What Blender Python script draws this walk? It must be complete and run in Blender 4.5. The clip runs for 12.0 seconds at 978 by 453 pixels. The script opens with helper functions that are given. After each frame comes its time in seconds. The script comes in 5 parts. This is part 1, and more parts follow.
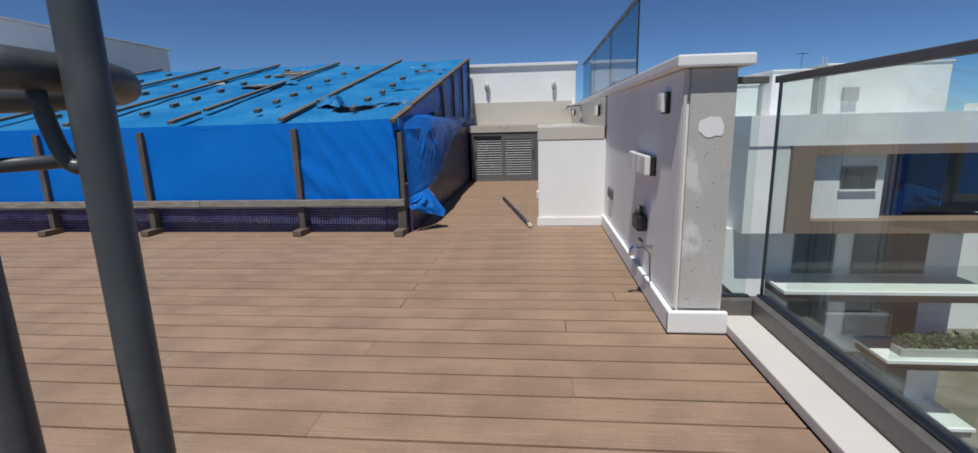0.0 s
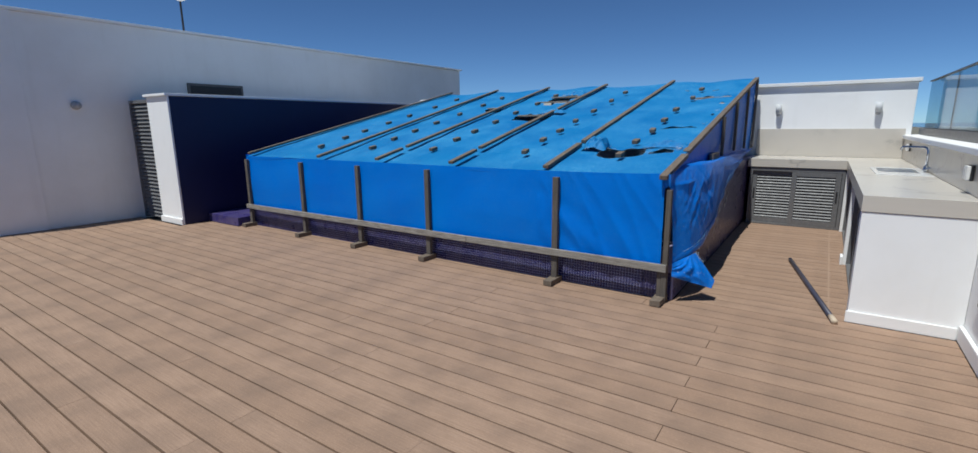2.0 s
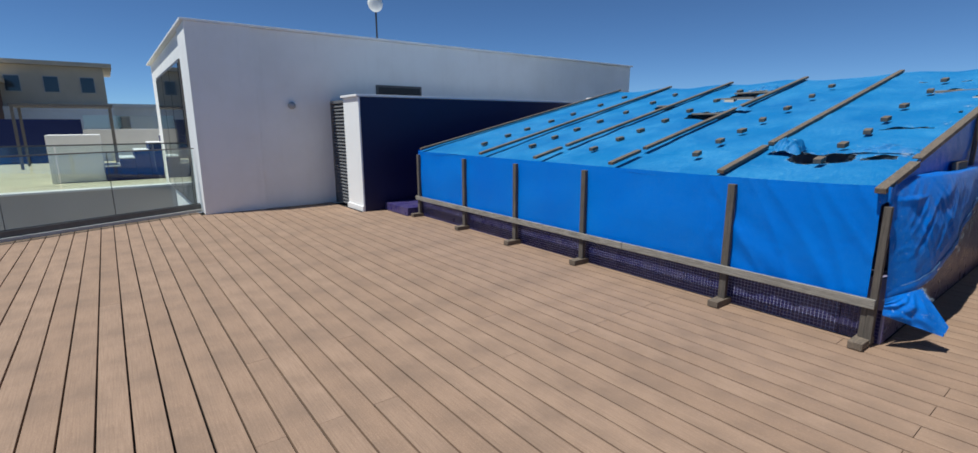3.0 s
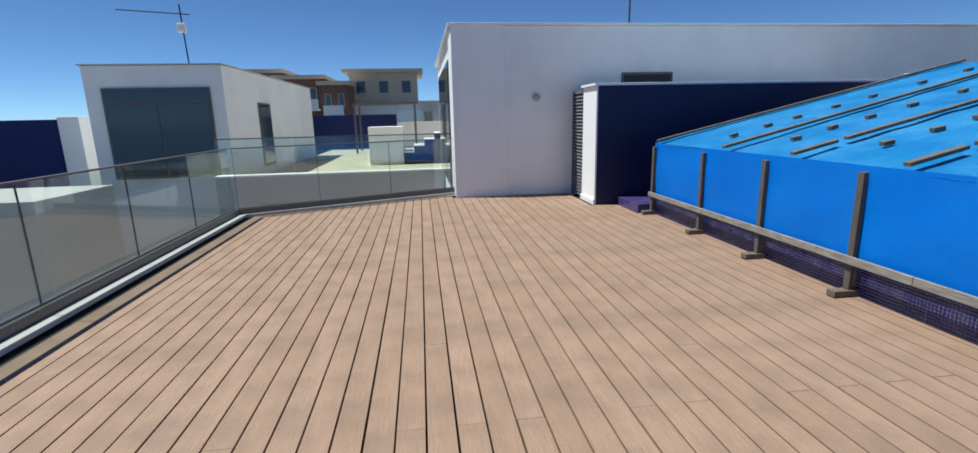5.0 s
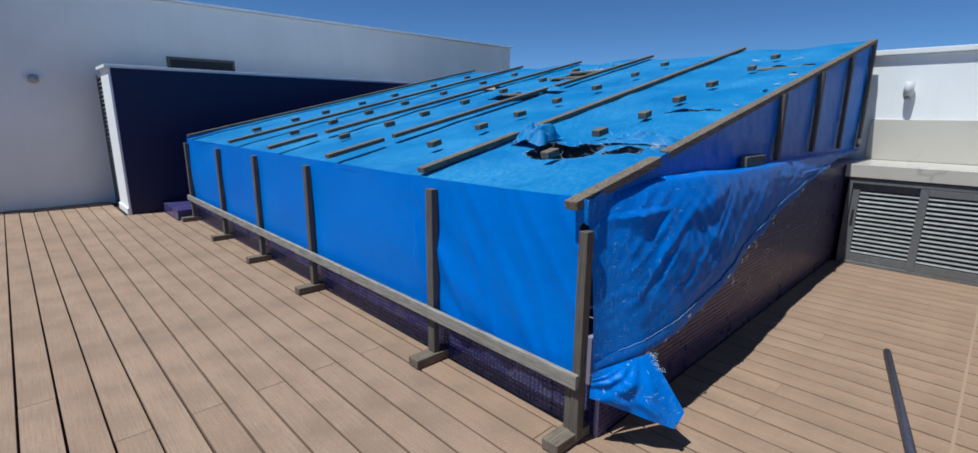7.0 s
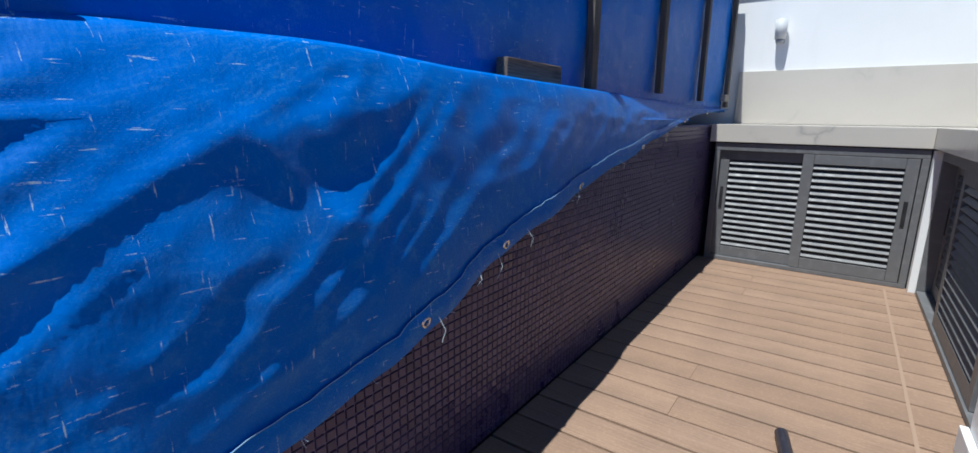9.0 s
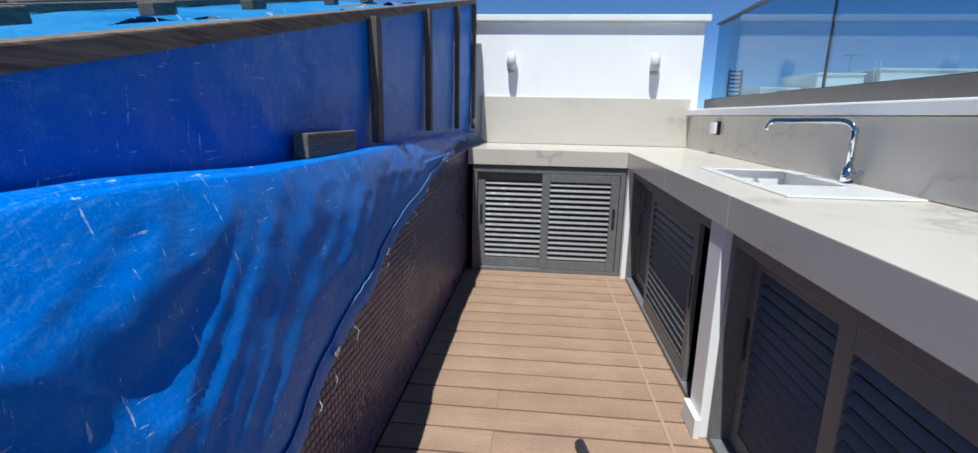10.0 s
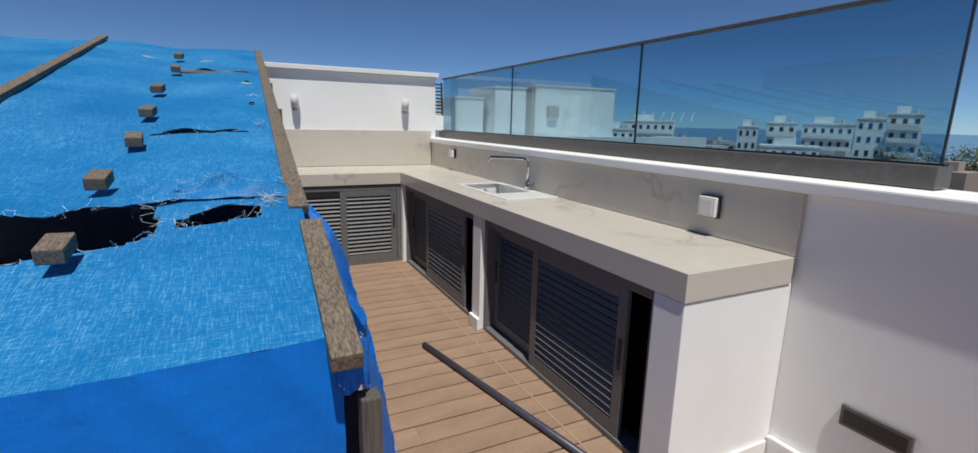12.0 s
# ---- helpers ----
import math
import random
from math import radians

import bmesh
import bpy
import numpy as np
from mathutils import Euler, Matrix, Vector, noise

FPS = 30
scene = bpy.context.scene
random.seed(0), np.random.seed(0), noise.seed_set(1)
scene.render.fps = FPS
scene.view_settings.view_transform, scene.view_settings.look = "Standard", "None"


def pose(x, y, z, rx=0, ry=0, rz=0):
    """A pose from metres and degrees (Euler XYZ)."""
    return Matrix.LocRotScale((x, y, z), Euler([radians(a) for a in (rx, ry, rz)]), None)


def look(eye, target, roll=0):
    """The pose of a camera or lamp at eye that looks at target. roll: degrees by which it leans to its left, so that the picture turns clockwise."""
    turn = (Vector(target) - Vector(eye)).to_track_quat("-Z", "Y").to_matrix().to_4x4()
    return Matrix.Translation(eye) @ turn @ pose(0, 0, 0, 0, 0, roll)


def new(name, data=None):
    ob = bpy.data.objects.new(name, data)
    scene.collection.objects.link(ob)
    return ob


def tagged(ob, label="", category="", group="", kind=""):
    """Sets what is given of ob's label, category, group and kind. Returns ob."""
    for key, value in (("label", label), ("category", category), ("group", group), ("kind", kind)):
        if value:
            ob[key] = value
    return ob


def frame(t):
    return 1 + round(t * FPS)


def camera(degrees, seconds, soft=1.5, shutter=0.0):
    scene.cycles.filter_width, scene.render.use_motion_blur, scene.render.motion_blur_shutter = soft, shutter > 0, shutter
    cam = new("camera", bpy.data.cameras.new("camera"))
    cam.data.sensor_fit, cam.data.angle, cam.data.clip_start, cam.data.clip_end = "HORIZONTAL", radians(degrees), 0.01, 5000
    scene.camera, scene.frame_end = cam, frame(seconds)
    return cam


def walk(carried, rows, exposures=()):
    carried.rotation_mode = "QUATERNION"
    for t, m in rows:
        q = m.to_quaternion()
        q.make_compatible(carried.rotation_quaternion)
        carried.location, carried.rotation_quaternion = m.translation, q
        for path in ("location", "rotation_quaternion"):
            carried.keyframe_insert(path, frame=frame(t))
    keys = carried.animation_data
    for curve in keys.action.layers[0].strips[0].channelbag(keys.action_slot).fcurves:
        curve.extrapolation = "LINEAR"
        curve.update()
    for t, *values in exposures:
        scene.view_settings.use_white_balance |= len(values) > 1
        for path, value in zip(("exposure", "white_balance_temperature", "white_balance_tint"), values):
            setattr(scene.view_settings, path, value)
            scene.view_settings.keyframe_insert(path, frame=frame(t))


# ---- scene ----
cam = camera(89.3, 12.0)
PATH = [
    (0, (0.277, 0.314, 1.001), (0.08, 2.261, 0.587), -1.4),
    (0.5, (0.228, 0.443, 1.162), (-0.273, 2.335, 0.751), -1.3),
    (1, (0.177, 0.563, 1.296), (-0.55, 2.38, 0.883), -1.2),
    (1.5, (0.126, 0.664, 1.398), (-0.785, 2.398, 0.995), -0.8),
    (2, (0.03, 0.736, 1.445), (-1.068, 2.358, 1.041), -0.5),
    (2.5, (-0.057, 0.797, 1.444), (-1.37, 2.25, 1.039), -0.2),
    (3, (-0.043, 0.904, 1.441), (-1.602, 2.09, 1.036), -0.2),
    (3.5, (0.035, 1.074, 1.473), (-1.753, 1.873, 1.067), -0.5),
    (3.7, (0.051, 1.108, 1.476), (-1.804, 1.736, 1.072), -0.4),
    (5.3, (-0.189, 1.563, 1.434), (-2.125, 1.815, 1.001), -1.3),
    (5.5, (-0.18, 1.653, 1.43), (-2.088, 2.058, 0.989), -1.2),
    (6, (-0.111, 2.098, 1.434), (-1.874, 2.92, 0.969), -1.4),
    (6.5, (0.005, 2.632, 1.403), (-1.556, 3.795, 0.943), -0.8),
    (7, (0.122, 3.154, 1.37), (-1.278, 4.511, 0.923), 0.5),
    (7.5, (0.133, 3.723, 1.317), (-1.175, 5.169, 0.873), 0.8),
    (7.7, (0.127, 3.917, 1.277), (-1.16, 5.381, 0.832), 0.8),
    (9.3, (-0.199, 5.195, 0.939), (-1.188, 6.881, 0.514), 0.6),
    (9.5, (-0.243, 5.218, 1.006), (-1.056, 6.994, 0.576), 0.8),
    (10, (-0.355, 5.096, 1.183), (-0.548, 7.038, 0.742), 1.1),
    (10.5, (-0.445, 4.864, 1.254), (-0.068, 6.78, 0.823), 0.5),
    (11, (-0.621, 4.528, 1.336), (0.078, 6.352, 0.905), 0.9),
    (11.5, (-0.898, 4.174, 1.411), (-0.047, 5.934, 0.989), 1.4),
    (12, (-1.142, 3.818, 1.464), (-0.275, 5.572, 1.05), 1.3),
]
EXPOSURES = [(0, -0.27, 6350, 7), (0.5, -0.11, 6300, 7), (1, -0.12, 6250, 6), (1.5, -0.17, 6150, 5), (2.5, -0.16, 6100, 5), (3.5, 0.14, 6300, 4), (5.5, 0.24, 6150, 4), (6.5, 0.14, 5900, 2), (7.5, -0.13, 5850, 3), (9.5, 0.30, 5850, 5), (10, 0.28, 6050, 5), (10.5, 0.13, 6450, 5), (11, 0.12, 6450, 6), (11.5, -0.1, 6500, 5), (12, -0.22, 6600, 7)]
walk(cam, [(t, look(eye, target, roll)) for t, eye, target, roll in PATH], EXPOSURES)

# ---- world, sun and exposure ----
SUN_WAY = Vector((0.095, 0.41, -1.0)).normalized()
world = bpy.data.worlds.new("sky")
world.use_nodes = True
scene.world = world
wn = world.node_tree
sky = wn.nodes.new("ShaderNodeTexSky")
sky.sky_type = "NISHITA"
sky.sun_disc = False
sky.sun_elevation = math.asin(-SUN_WAY.z)
sky.sun_rotation = math.atan2(-SUN_WAY.x, -SUN_WAY.y)
sky.air_density = 0.5
sky.dust_density = 0.0
sky.ozone_density = 2.6
tint = wn.nodes.new("ShaderNodeMix")
tint.data_type, tint.blend_type = "RGBA", "MULTIPLY"
tint.inputs[0].default_value = 1.0
tint.inputs[7].default_value = (0.72, 0.92, 1.12, 1)
wn.links.new(sky.outputs["Color"], tint.inputs[6])
wn.links.new(tint.outputs[2], wn.nodes["Background"].inputs["Color"])
wn.nodes["Background"].inputs["Strength"].default_value = 0.088
sun = new("sun", bpy.data.lights.new("sun", "SUN"))
sun.data.energy = 4.8
sun.data.angle = radians(0.55)
sun.data.color = (1.0, 0.96, 0.90)
sun.matrix_world = look((0, 0, 30), Vector((0, 0, 30)) + SUN_WAY)
scene.view_settings.exposure = 0.0


# ---- helpers of this scene ----
PLACE = {}


def thing(name, at, label="", category="", group="", kind=""):
    ob = new(name)
    ob.empty_display_size = 0.1
    ob.location = at
    PLACE[ob.name] = Vector(at)
    return tagged(ob, label, category, group, kind)


def link_mesh(name, bm, material, at, smooth=False):
    me = bpy.data.meshes.new(name)
    bmesh.ops.translate(bm, verts=bm.verts, vec=-Vector(at))
    bm.to_mesh(me)
    bm.free()
    if material:
        me.materials.append(material)
    if smooth:
        for p in me.polygons:
            p.use_smooth = True
    return me


def solo(name, bm, material, at=(0, 0, 0), label="", category="", group="", kind="", smooth=False):
    """One top-level mesh; the bmesh is in world metres."""
    ob = new(name, link_mesh(name, bm, material, at, smooth))
    ob.location = at
    PLACE[ob.name] = Vector(at)
    return tagged(ob, label, category, group, kind)


def part(name, bm, material, parent, label="", smooth=False):
    """One mesh under a thing or a part; the bmesh is in world metres."""
    base = PLACE[parent.name]
    ob = new(name, link_mesh(name, bm, material, base, smooth))
    ob.parent = parent
    PLACE[ob.name] = base
    if label:
        ob["label"] = label
    return ob


def piece(name, me, parent, at, rz=0.0):
    ob = new(name, me)
    ob.parent = parent
    ob.location = Vector(at) - PLACE[parent.name]
    ob.rotation_euler.z = rz
    return ob


def box(x0, x1, y0, y1, z0, z1, bevel=0.0, bm=None, m=None):
    """A box into bm (or a new bmesh), with bevelled edges; m turns it about its middle."""
    own = bmesh.new()
    bmesh.ops.create_cube(own, size=1.0)
    c = Vector(((x0 + x1) / 2, (y0 + y1) / 2, (z0 + z1) / 2))
    bmesh.ops.scale(own, verts=own.verts, vec=(x1 - x0, y1 - y0, z1 - z0))
    if bevel:
        bmesh.ops.bevel(own, geom=own.edges[:], offset=bevel, segments=2, affect="EDGES", profile=0.6)
    if m is not None:
        bmesh.ops.transform(own, matrix=m, verts=own.verts)
    bmesh.ops.translate(own, verts=own.verts, vec=c)
    if bm is None:
        return own
    return merge(bm, own)


def merge(bm, other):
    me = bpy.data.meshes.new("tmp")
    other.to_mesh(me)
    other.free()
    bm.from_mesh(me)
    bpy.data.meshes.remove(me)
    return bm


def tube(points, radius, sides=14, bm=None, cap=True, round_end=False):
    """A tube along points, with flat or rounded ends."""
    own = bmesh.new() if bm is None else bm
    pts = [Vector(p) for p in points]
    radii = [radius] * len(pts)
    if round_end:
        head, tail = [], []
        d0, d1 = (pts[0] - pts[1]).normalized(), (pts[-1] - pts[-2]).normalized()
        for a in (75, 50, 25):
            head.append((pts[0] + d0 * radius * math.sin(radians(a)), radius * math.cos(radians(a))))
            tail.insert(0, (pts[-1] + d1 * radius * math.sin(radians(a)), radius * math.cos(radians(a))))
        pts = [p for p, r in head] + pts + [p for p, r in tail]
        radii = [r for p, r in head] + radii + [r for p, r in tail]
    rings = []
    side = None
    for i, p in enumerate(pts):
        d = (pts[min(i + 1, len(pts) - 1)] - pts[max(i - 1, 0)]).normalized()
        if side is None:
            side = d.orthogonal().normalized()
        side = (side - d * side.dot(d)).normalized()
        up = d.cross(side)
        rings.append([own.verts.new(p + radii[i] * (math.cos(a) * side + math.sin(a) * up)) for a in (2 * math.pi * k / sides for k in range(sides))])
    for a, b in zip(rings, rings[1:]):
        for k in range(sides):
            own.faces.new((a[k], a[(k + 1) % sides], b[(k + 1) % sides], b[k]))
    if cap:
        own.faces.new(rings[0][::-1])
        own.faces.new(rings[-1])
    return own


def arc(points, n=6):
    """A smooth line through three points' corner."""
    a, b, c = (Vector(p) for p in points)
    return [(1 - s) ** 2 * a + 2 * s * (1 - s) * b + s * s * c for s in (k / n for k in range(n + 1))]


def cyl(x, y, z0, z1, r0, r1=None, sides=20, bm=None, bevel=0.0):
    own = bmesh.new()
    bmesh.ops.create_cone(own, cap_ends=True, segments=sides, radius1=r0, radius2=r0 if r1 is None else r1, depth=z1 - z0)
    if bevel:
        bmesh.ops.bevel(own, geom=[e for e in own.edges if abs(e.verts[0].co.z - e.verts[1].co.z) < 1e-6], offset=bevel, segments=2, affect="EDGES")
    bmesh.ops.translate(own, verts=own.verts, vec=(x, y, (z0 + z1) / 2))
    return own if bm is None else merge(bm, own)


# ---- materials ----
def material(name, base, rough=0.6, metal=0.0):
    mat = bpy.data.materials.new(name)
    mat.use_nodes = True
    b = mat.node_tree.nodes["Principled BSDF"]
    b.inputs["Base Color"].default_value = (*base, 1)
    b.inputs["Roughness"].default_value = rough
    b.inputs["Metallic"].default_value = metal
    return mat


def node(mat, kind, **values):
    n = mat.node_tree.nodes.new(kind)
    for key, v in values.items():
        n.inputs[key.replace("_", " ")].default_value = v
    return n


def wire(mat, a, b):
    mat.node_tree.links.new(a, b)


def coords(mat, scale=(1, 1, 1), turn=(0, 0, 0)):
    c = mat.node_tree.nodes.new("ShaderNodeTexCoord")
    m = mat.node_tree.nodes.new("ShaderNodeMapping")
    m.inputs["Scale"].default_value = scale
    m.inputs["Rotation"].default_value = turn
    wire(mat, c.outputs["Object"], m.inputs["Vector"])
    return m.outputs["Vector"]


def ramp(mat, fac, stops):
    r = mat.node_tree.nodes.new("ShaderNodeValToRGB")
    while len(r.color_ramp.elements) < len(stops):
        r.color_ramp.elements.new(0.5)
    for e, (p, c) in zip(r.color_ramp.elements, stops):
        e.position, e.color = p, (*c, 1) if len(c) == 3 else c
    wire(mat, fac, r.inputs["Fac"])
    return r.outputs["Color"]


def grain(mat, scale, detail=4.0, vec=None, rough=0.6):
    n = node(mat, "ShaderNodeTexNoise", Scale=scale, Detail=detail, Roughness=rough)
    if vec is not None:
        wire(mat, vec, n.inputs["Vector"])
    return n.outputs["Fac"]


def mix(mat, fac, a, b, mode="MIX"):
    m = mat.node_tree.nodes.new("ShaderNodeMix")
    m.data_type, m.blend_type = "RGBA", mode
    for v, i in ((fac, 0), (a, 6), (b, 7)):
        if isinstance(v, (int, float)):
            m.inputs[i].default_value = v
        elif isinstance(v, tuple):
            m.inputs[i].default_value = (*v, 1)
        else:
            wire(mat, v, m.inputs[i])
    return m.outputs[2]


def relief(mat, height, strength=0.3, distance=0.002):
    b = node(mat, "ShaderNodeBump", Strength=strength, Distance=distance)
    wire(mat, height, b.inputs["Height"])
    wire(mat, b.outputs["Normal"], mat.node_tree.nodes["Principled BSDF"].inputs["Normal"])


def colour(mat, out):
    wire(mat, out, mat.node_tree.nodes["Principled BSDF"].inputs["Base Color"])


def gloss(mat, out):
    wire(mat, out, mat.node_tree.nodes["Principled BSDF"].inputs["Roughness"])


def plaster(name, base, dirt, rough=0.85):
    mat = material(name, base, rough)
    v = coords(mat)
    big = grain(mat, 0.9, 5, v)
    fine = grain(mat, 90.0, 3, v)
    streak = grain(mat, 3.0, 4, coords(mat, (2.2, 2.2, 0.25)))
    c = mix(mat, ramp(mat, big, [(0.42, (0, 0, 0)), (0.75, (0.5, 0.5, 0.5))]), base, dirt)
    c = mix(mat, ramp(mat, streak, [(0.55, (0, 0, 0)), (0.85, (0.35, 0.35, 0.35))]), c, dirt)
    colour(mat, c)
    relief(mat, fine, 0.25, 0.0015)
    return mat


white_wall = plaster("white_plaster", (0.88, 0.88, 0.87), (0.73, 0.72, 0.69))
white_coping = plaster("white_coping", (0.85, 0.85, 0.84), (0.72, 0.70, 0.66))


def deck_material(name, base, pale, dark):
    mat = material(name, base, 0.75)
    info = mat.node_tree.nodes.new("ShaderNodeObjectInfo")
    v = coords(mat, (0.7, 22.0, 22.0))
    streaks = grain(mat, 6.0, 6, v)
    blotch = grain(mat, 2.2, 5, coords(mat))
    c = mix(mat, info.outputs["Random"], pale, base)
    c = mix(mat, ramp(mat, streaks, [(0.33, (0, 0, 0)), (0.68, (0.8, 0.8, 0.8))]), c, dark)
    specks = grain(mat, 160.0, 2, coords(mat, (0.5, 1.0, 1.0)), 0.7)
    c = mix(mat, ramp(mat, specks, [(0.52, (0, 0, 0)), (0.72, (0.45, 0.45, 0.45))]), c, tuple(min(1.0, 1.35 * k) for k in pale))
    c = mix(mat, ramp(mat, blotch, [(0.44, (0, 0, 0)), (0.66, (0.6, 0.6, 0.6))]), c, (0.20, 0.135, 0.095))
    colour(mat, c)
    ridge = node(mat, "ShaderNodeTexWave", Scale=40.0, Distortion=0.6, Detail=2.0)
    ridge.bands_direction = "Y"
    wire(mat, coords(mat), ridge.inputs["Vector"])
    relief(mat, ridge.outputs["Fac"], 0.12, 0.001)
    return mat


deck = deck_material("composite_decking", (0.325, 0.212, 0.142), (0.385, 0.258, 0.178), (0.245, 0.155, 0.10))
under = material("dark_substructure", (0.03, 0.026, 0.024), 0.9)


def tarp_material(name, worn, deep, pale, fade=0.5, nicks=0.0, rumple=0.12, depth=0.4):
    """Woven blue polyethylene sheet; worn: how much white weave shows where the film has gone."""
    mat = material(name, (0.002, 0.16, 0.60), 0.5)
    v = coords(mat)
    big = grain(mat, 1.1, 4, v)
    c = mix(mat, ramp(mat, big, [(0.3, (0, 0, 0)), (0.7, (1, 1, 1))]), deep, pale)
    zone = grain(mat, 1.6, 4, coords(mat, (1, 1, 1), (0.3, 0.2, 0.5)))
    c = mix(mat, ramp(mat, zone, [(0.40, (0, 0, 0)), (0.72, (fade * worn,) * 3)]), c, (0.02, 0.27, 0.58))
    w1 = grain(mat, 26.0, 5, coords(mat, (12.0, 0.8, 1.0)), 0.68)
    w2 = grain(mat, 26.0, 5, coords(mat, (0.8, 12.0, 12.0)), 0.68)
    w3 = grain(mat, 120.0, 3, v, 0.7)
    a1 = ramp(mat, w1, [(0.50, (0, 0, 0)), (0.64, (1, 1, 1))])
    a2 = ramp(mat, w2, [(0.50, (0, 0, 0)), (0.64, (0.9, 0.9, 0.9))])
    wear = mix(mat, 1.0, a1, a2, "ADD")
    wear = mix(mat, 1.0, wear, ramp(mat, w3, [(0.35, (0.25, 0.25, 0.25)), (0.6, (1, 1, 1))]), "MULTIPLY")
    wear = mix(mat, 1.0, wear, ramp(mat, zone, [(0.38, (0.22 * worn,) * 3), (0.68, (0.85 * worn,) * 3)]), "MULTIPLY")
    c = mix(mat, wear, c, (0.17, 0.45, 0.68))
    cut = node(mat, "ShaderNodeTexNoise", Scale=20.0, Detail=3.0, Roughness=0.5)
    wire(mat, coords(mat, (1.0, 0.8, 9.0), (0.5, 0.0, 0.0)), cut.inputs["Vector"])
    cut2 = grain(mat, 17.0, 3, coords(mat, (1.0, 9.0, 0.8), (0.2, 0.0, 0.0)), 0.5)
    nick = mix(mat, 1.0, ramp(mat, cut.outputs["Fac"], [(0.685, (0, 0, 0)), (0.70, (1, 1, 1))]), ramp(mat, cut2, [(0.685, (0, 0, 0)), (0.70, (1, 1, 1))]), "ADD")
    nick = mix(mat, 1.0, nick, ramp(mat, w3, [(0.40, (0, 0, 0)), (0.6, (nicks,) * 3)]), "MULTIPLY")
    c = mix(mat, nick, c, (0.55, 0.70, 0.82))
    colour(mat, c)
    weave = node(mat, "ShaderNodeTexChecker", Scale=300.0)
    wire(mat, v, weave.inputs["Vector"])
    fold = grain(mat, 6.0, 4, coords(mat, (1, 2.4, 1)))
    crinkle = node(mat, "ShaderNodeTexNoise", Scale=7.0, Detail=5.0, Roughness=0.62)
    crinkle.noise_type = "RIDGED_MULTIFRACTAL"
    wire(mat, coords(mat, (1.0, 1.0, 2.0), (0.55, 0, 0.3)), crinkle.inputs["Vector"])
    both = mix(mat, rumple, fold, crinkle.outputs["Fac"])
    relief(mat, mix(mat, 0.06, both, weave.outputs["Fac"]), depth, 0.02)
    mat.node_tree.nodes["Principled BSDF"].inputs["Specular IOR Level"].default_value = 0.2
    return mat


tarp = tarp_material("blue_tarpaulin", 0.12, (0.001, 0.155, 0.66), (0.002, 0.19, 0.72))
tarp_worn = tarp_material("worn_blue_tarpaulin", 1.0, (0.002, 0.135, 0.39), (0.005, 0.175, 0.44), 0.35, 0.0, 0.2)
tarp_loose = tarp_material("loose_blue_tarpaulin", 0.42, (0.0008, 0.140, 0.60), (0.0015, 0.175, 0.70), 0.1, 0.75, 0.62, 0.62)
seam_mat = material("pale_blue_seam", (0.25, 0.48, 0.70), 0.7)
loose_bsdf = tarp_loose.node_tree.nodes["Principled BSDF"]
loose_bsdf.inputs["Specular IOR Level"].default_value = 0.2
loose_bsdf.inputs["Roughness"].default_value = 0.42
fibre = material("pale_fibre", (0.55, 0.66, 0.74), 0.8)
chalk = material("pale_chalk", (0.355, 0.245, 0.172), 0.95)


def timber_material(name, base, dark, along="z"):
    """Weathered grain that runs along one axis."""
    mat = material(name, base, 0.85)
    info = mat.node_tree.nodes.new("ShaderNodeObjectInfo")
    run = tuple(0.6 if a == along else 16.0 for a in "xyz")
    g = grain(mat, 14.0, 6, coords(mat, run))
    g2 = grain(mat, 9.0, 4, coords(mat))
    c = mix(mat, ramp(mat, mix(mat, 0.18, g, g2), [(0.38, (0, 0, 0)), (0.62, (1, 1, 1))]), base, dark)
    half = mat.node_tree.nodes.new("ShaderNodeMath")
    half.operation = "MULTIPLY"
    half.inputs[1].default_value = 0.6
    wire(mat, info.outputs["Random"], half.inputs[0])
    c = mix(mat, half.outputs[0], c, tuple(0.55 * k for k in base))
    colour(mat, c)
    relief(mat, g, 0.5, 0.003)
    return mat


timber = timber_material("weathered_timber", (0.17, 0.145, 0.12), (0.06, 0.052, 0.045))
beam_timber = timber_material("weathered_beam_timber", (0.25, 0.195, 0.145), (0.07, 0.056, 0.044), "y")
pale_timber = timber_material("bleached_timber", (0.40, 0.37, 0.32), (0.15, 0.13, 0.11), "x")


def tile_material(name, a, b):
    mat = material(name, a, 0.18)
    info = mat.node_tree.nodes.new("ShaderNodeObjectInfo")
    isle = mat.node_tree.nodes.new("ShaderNodeNewGeometry")
    add = mat.node_tree.nodes.new("ShaderNodeMath")
    add.operation = "ADD"
    wire(mat, info.outputs["Random"], add.inputs[0])
    wire(mat, isle.outputs["Random Per Island"], add.inputs[1])
    fr = mat.node_tree.nodes.new("ShaderNodeMath")
    fr.operation = "FRACT"
    wire(mat, add.outputs[0], fr.inputs[0])
    c = mix(mat, fr.outputs[0], a, b)
    dust = grain(mat, 7.0, 5, coords(mat))
    c = mix(mat, ramp(mat, dust, [(0.45, (0, 0, 0)), (0.8, (0.35, 0.35, 0.35))]), c, (0.22, 0.19, 0.22))
    colour(mat, c)
    gloss(mat, ramp(mat, dust, [(0.3, (0.22, 0.22, 0.22)), (0.8, (0.5, 0.5, 0.5))]))
    return mat


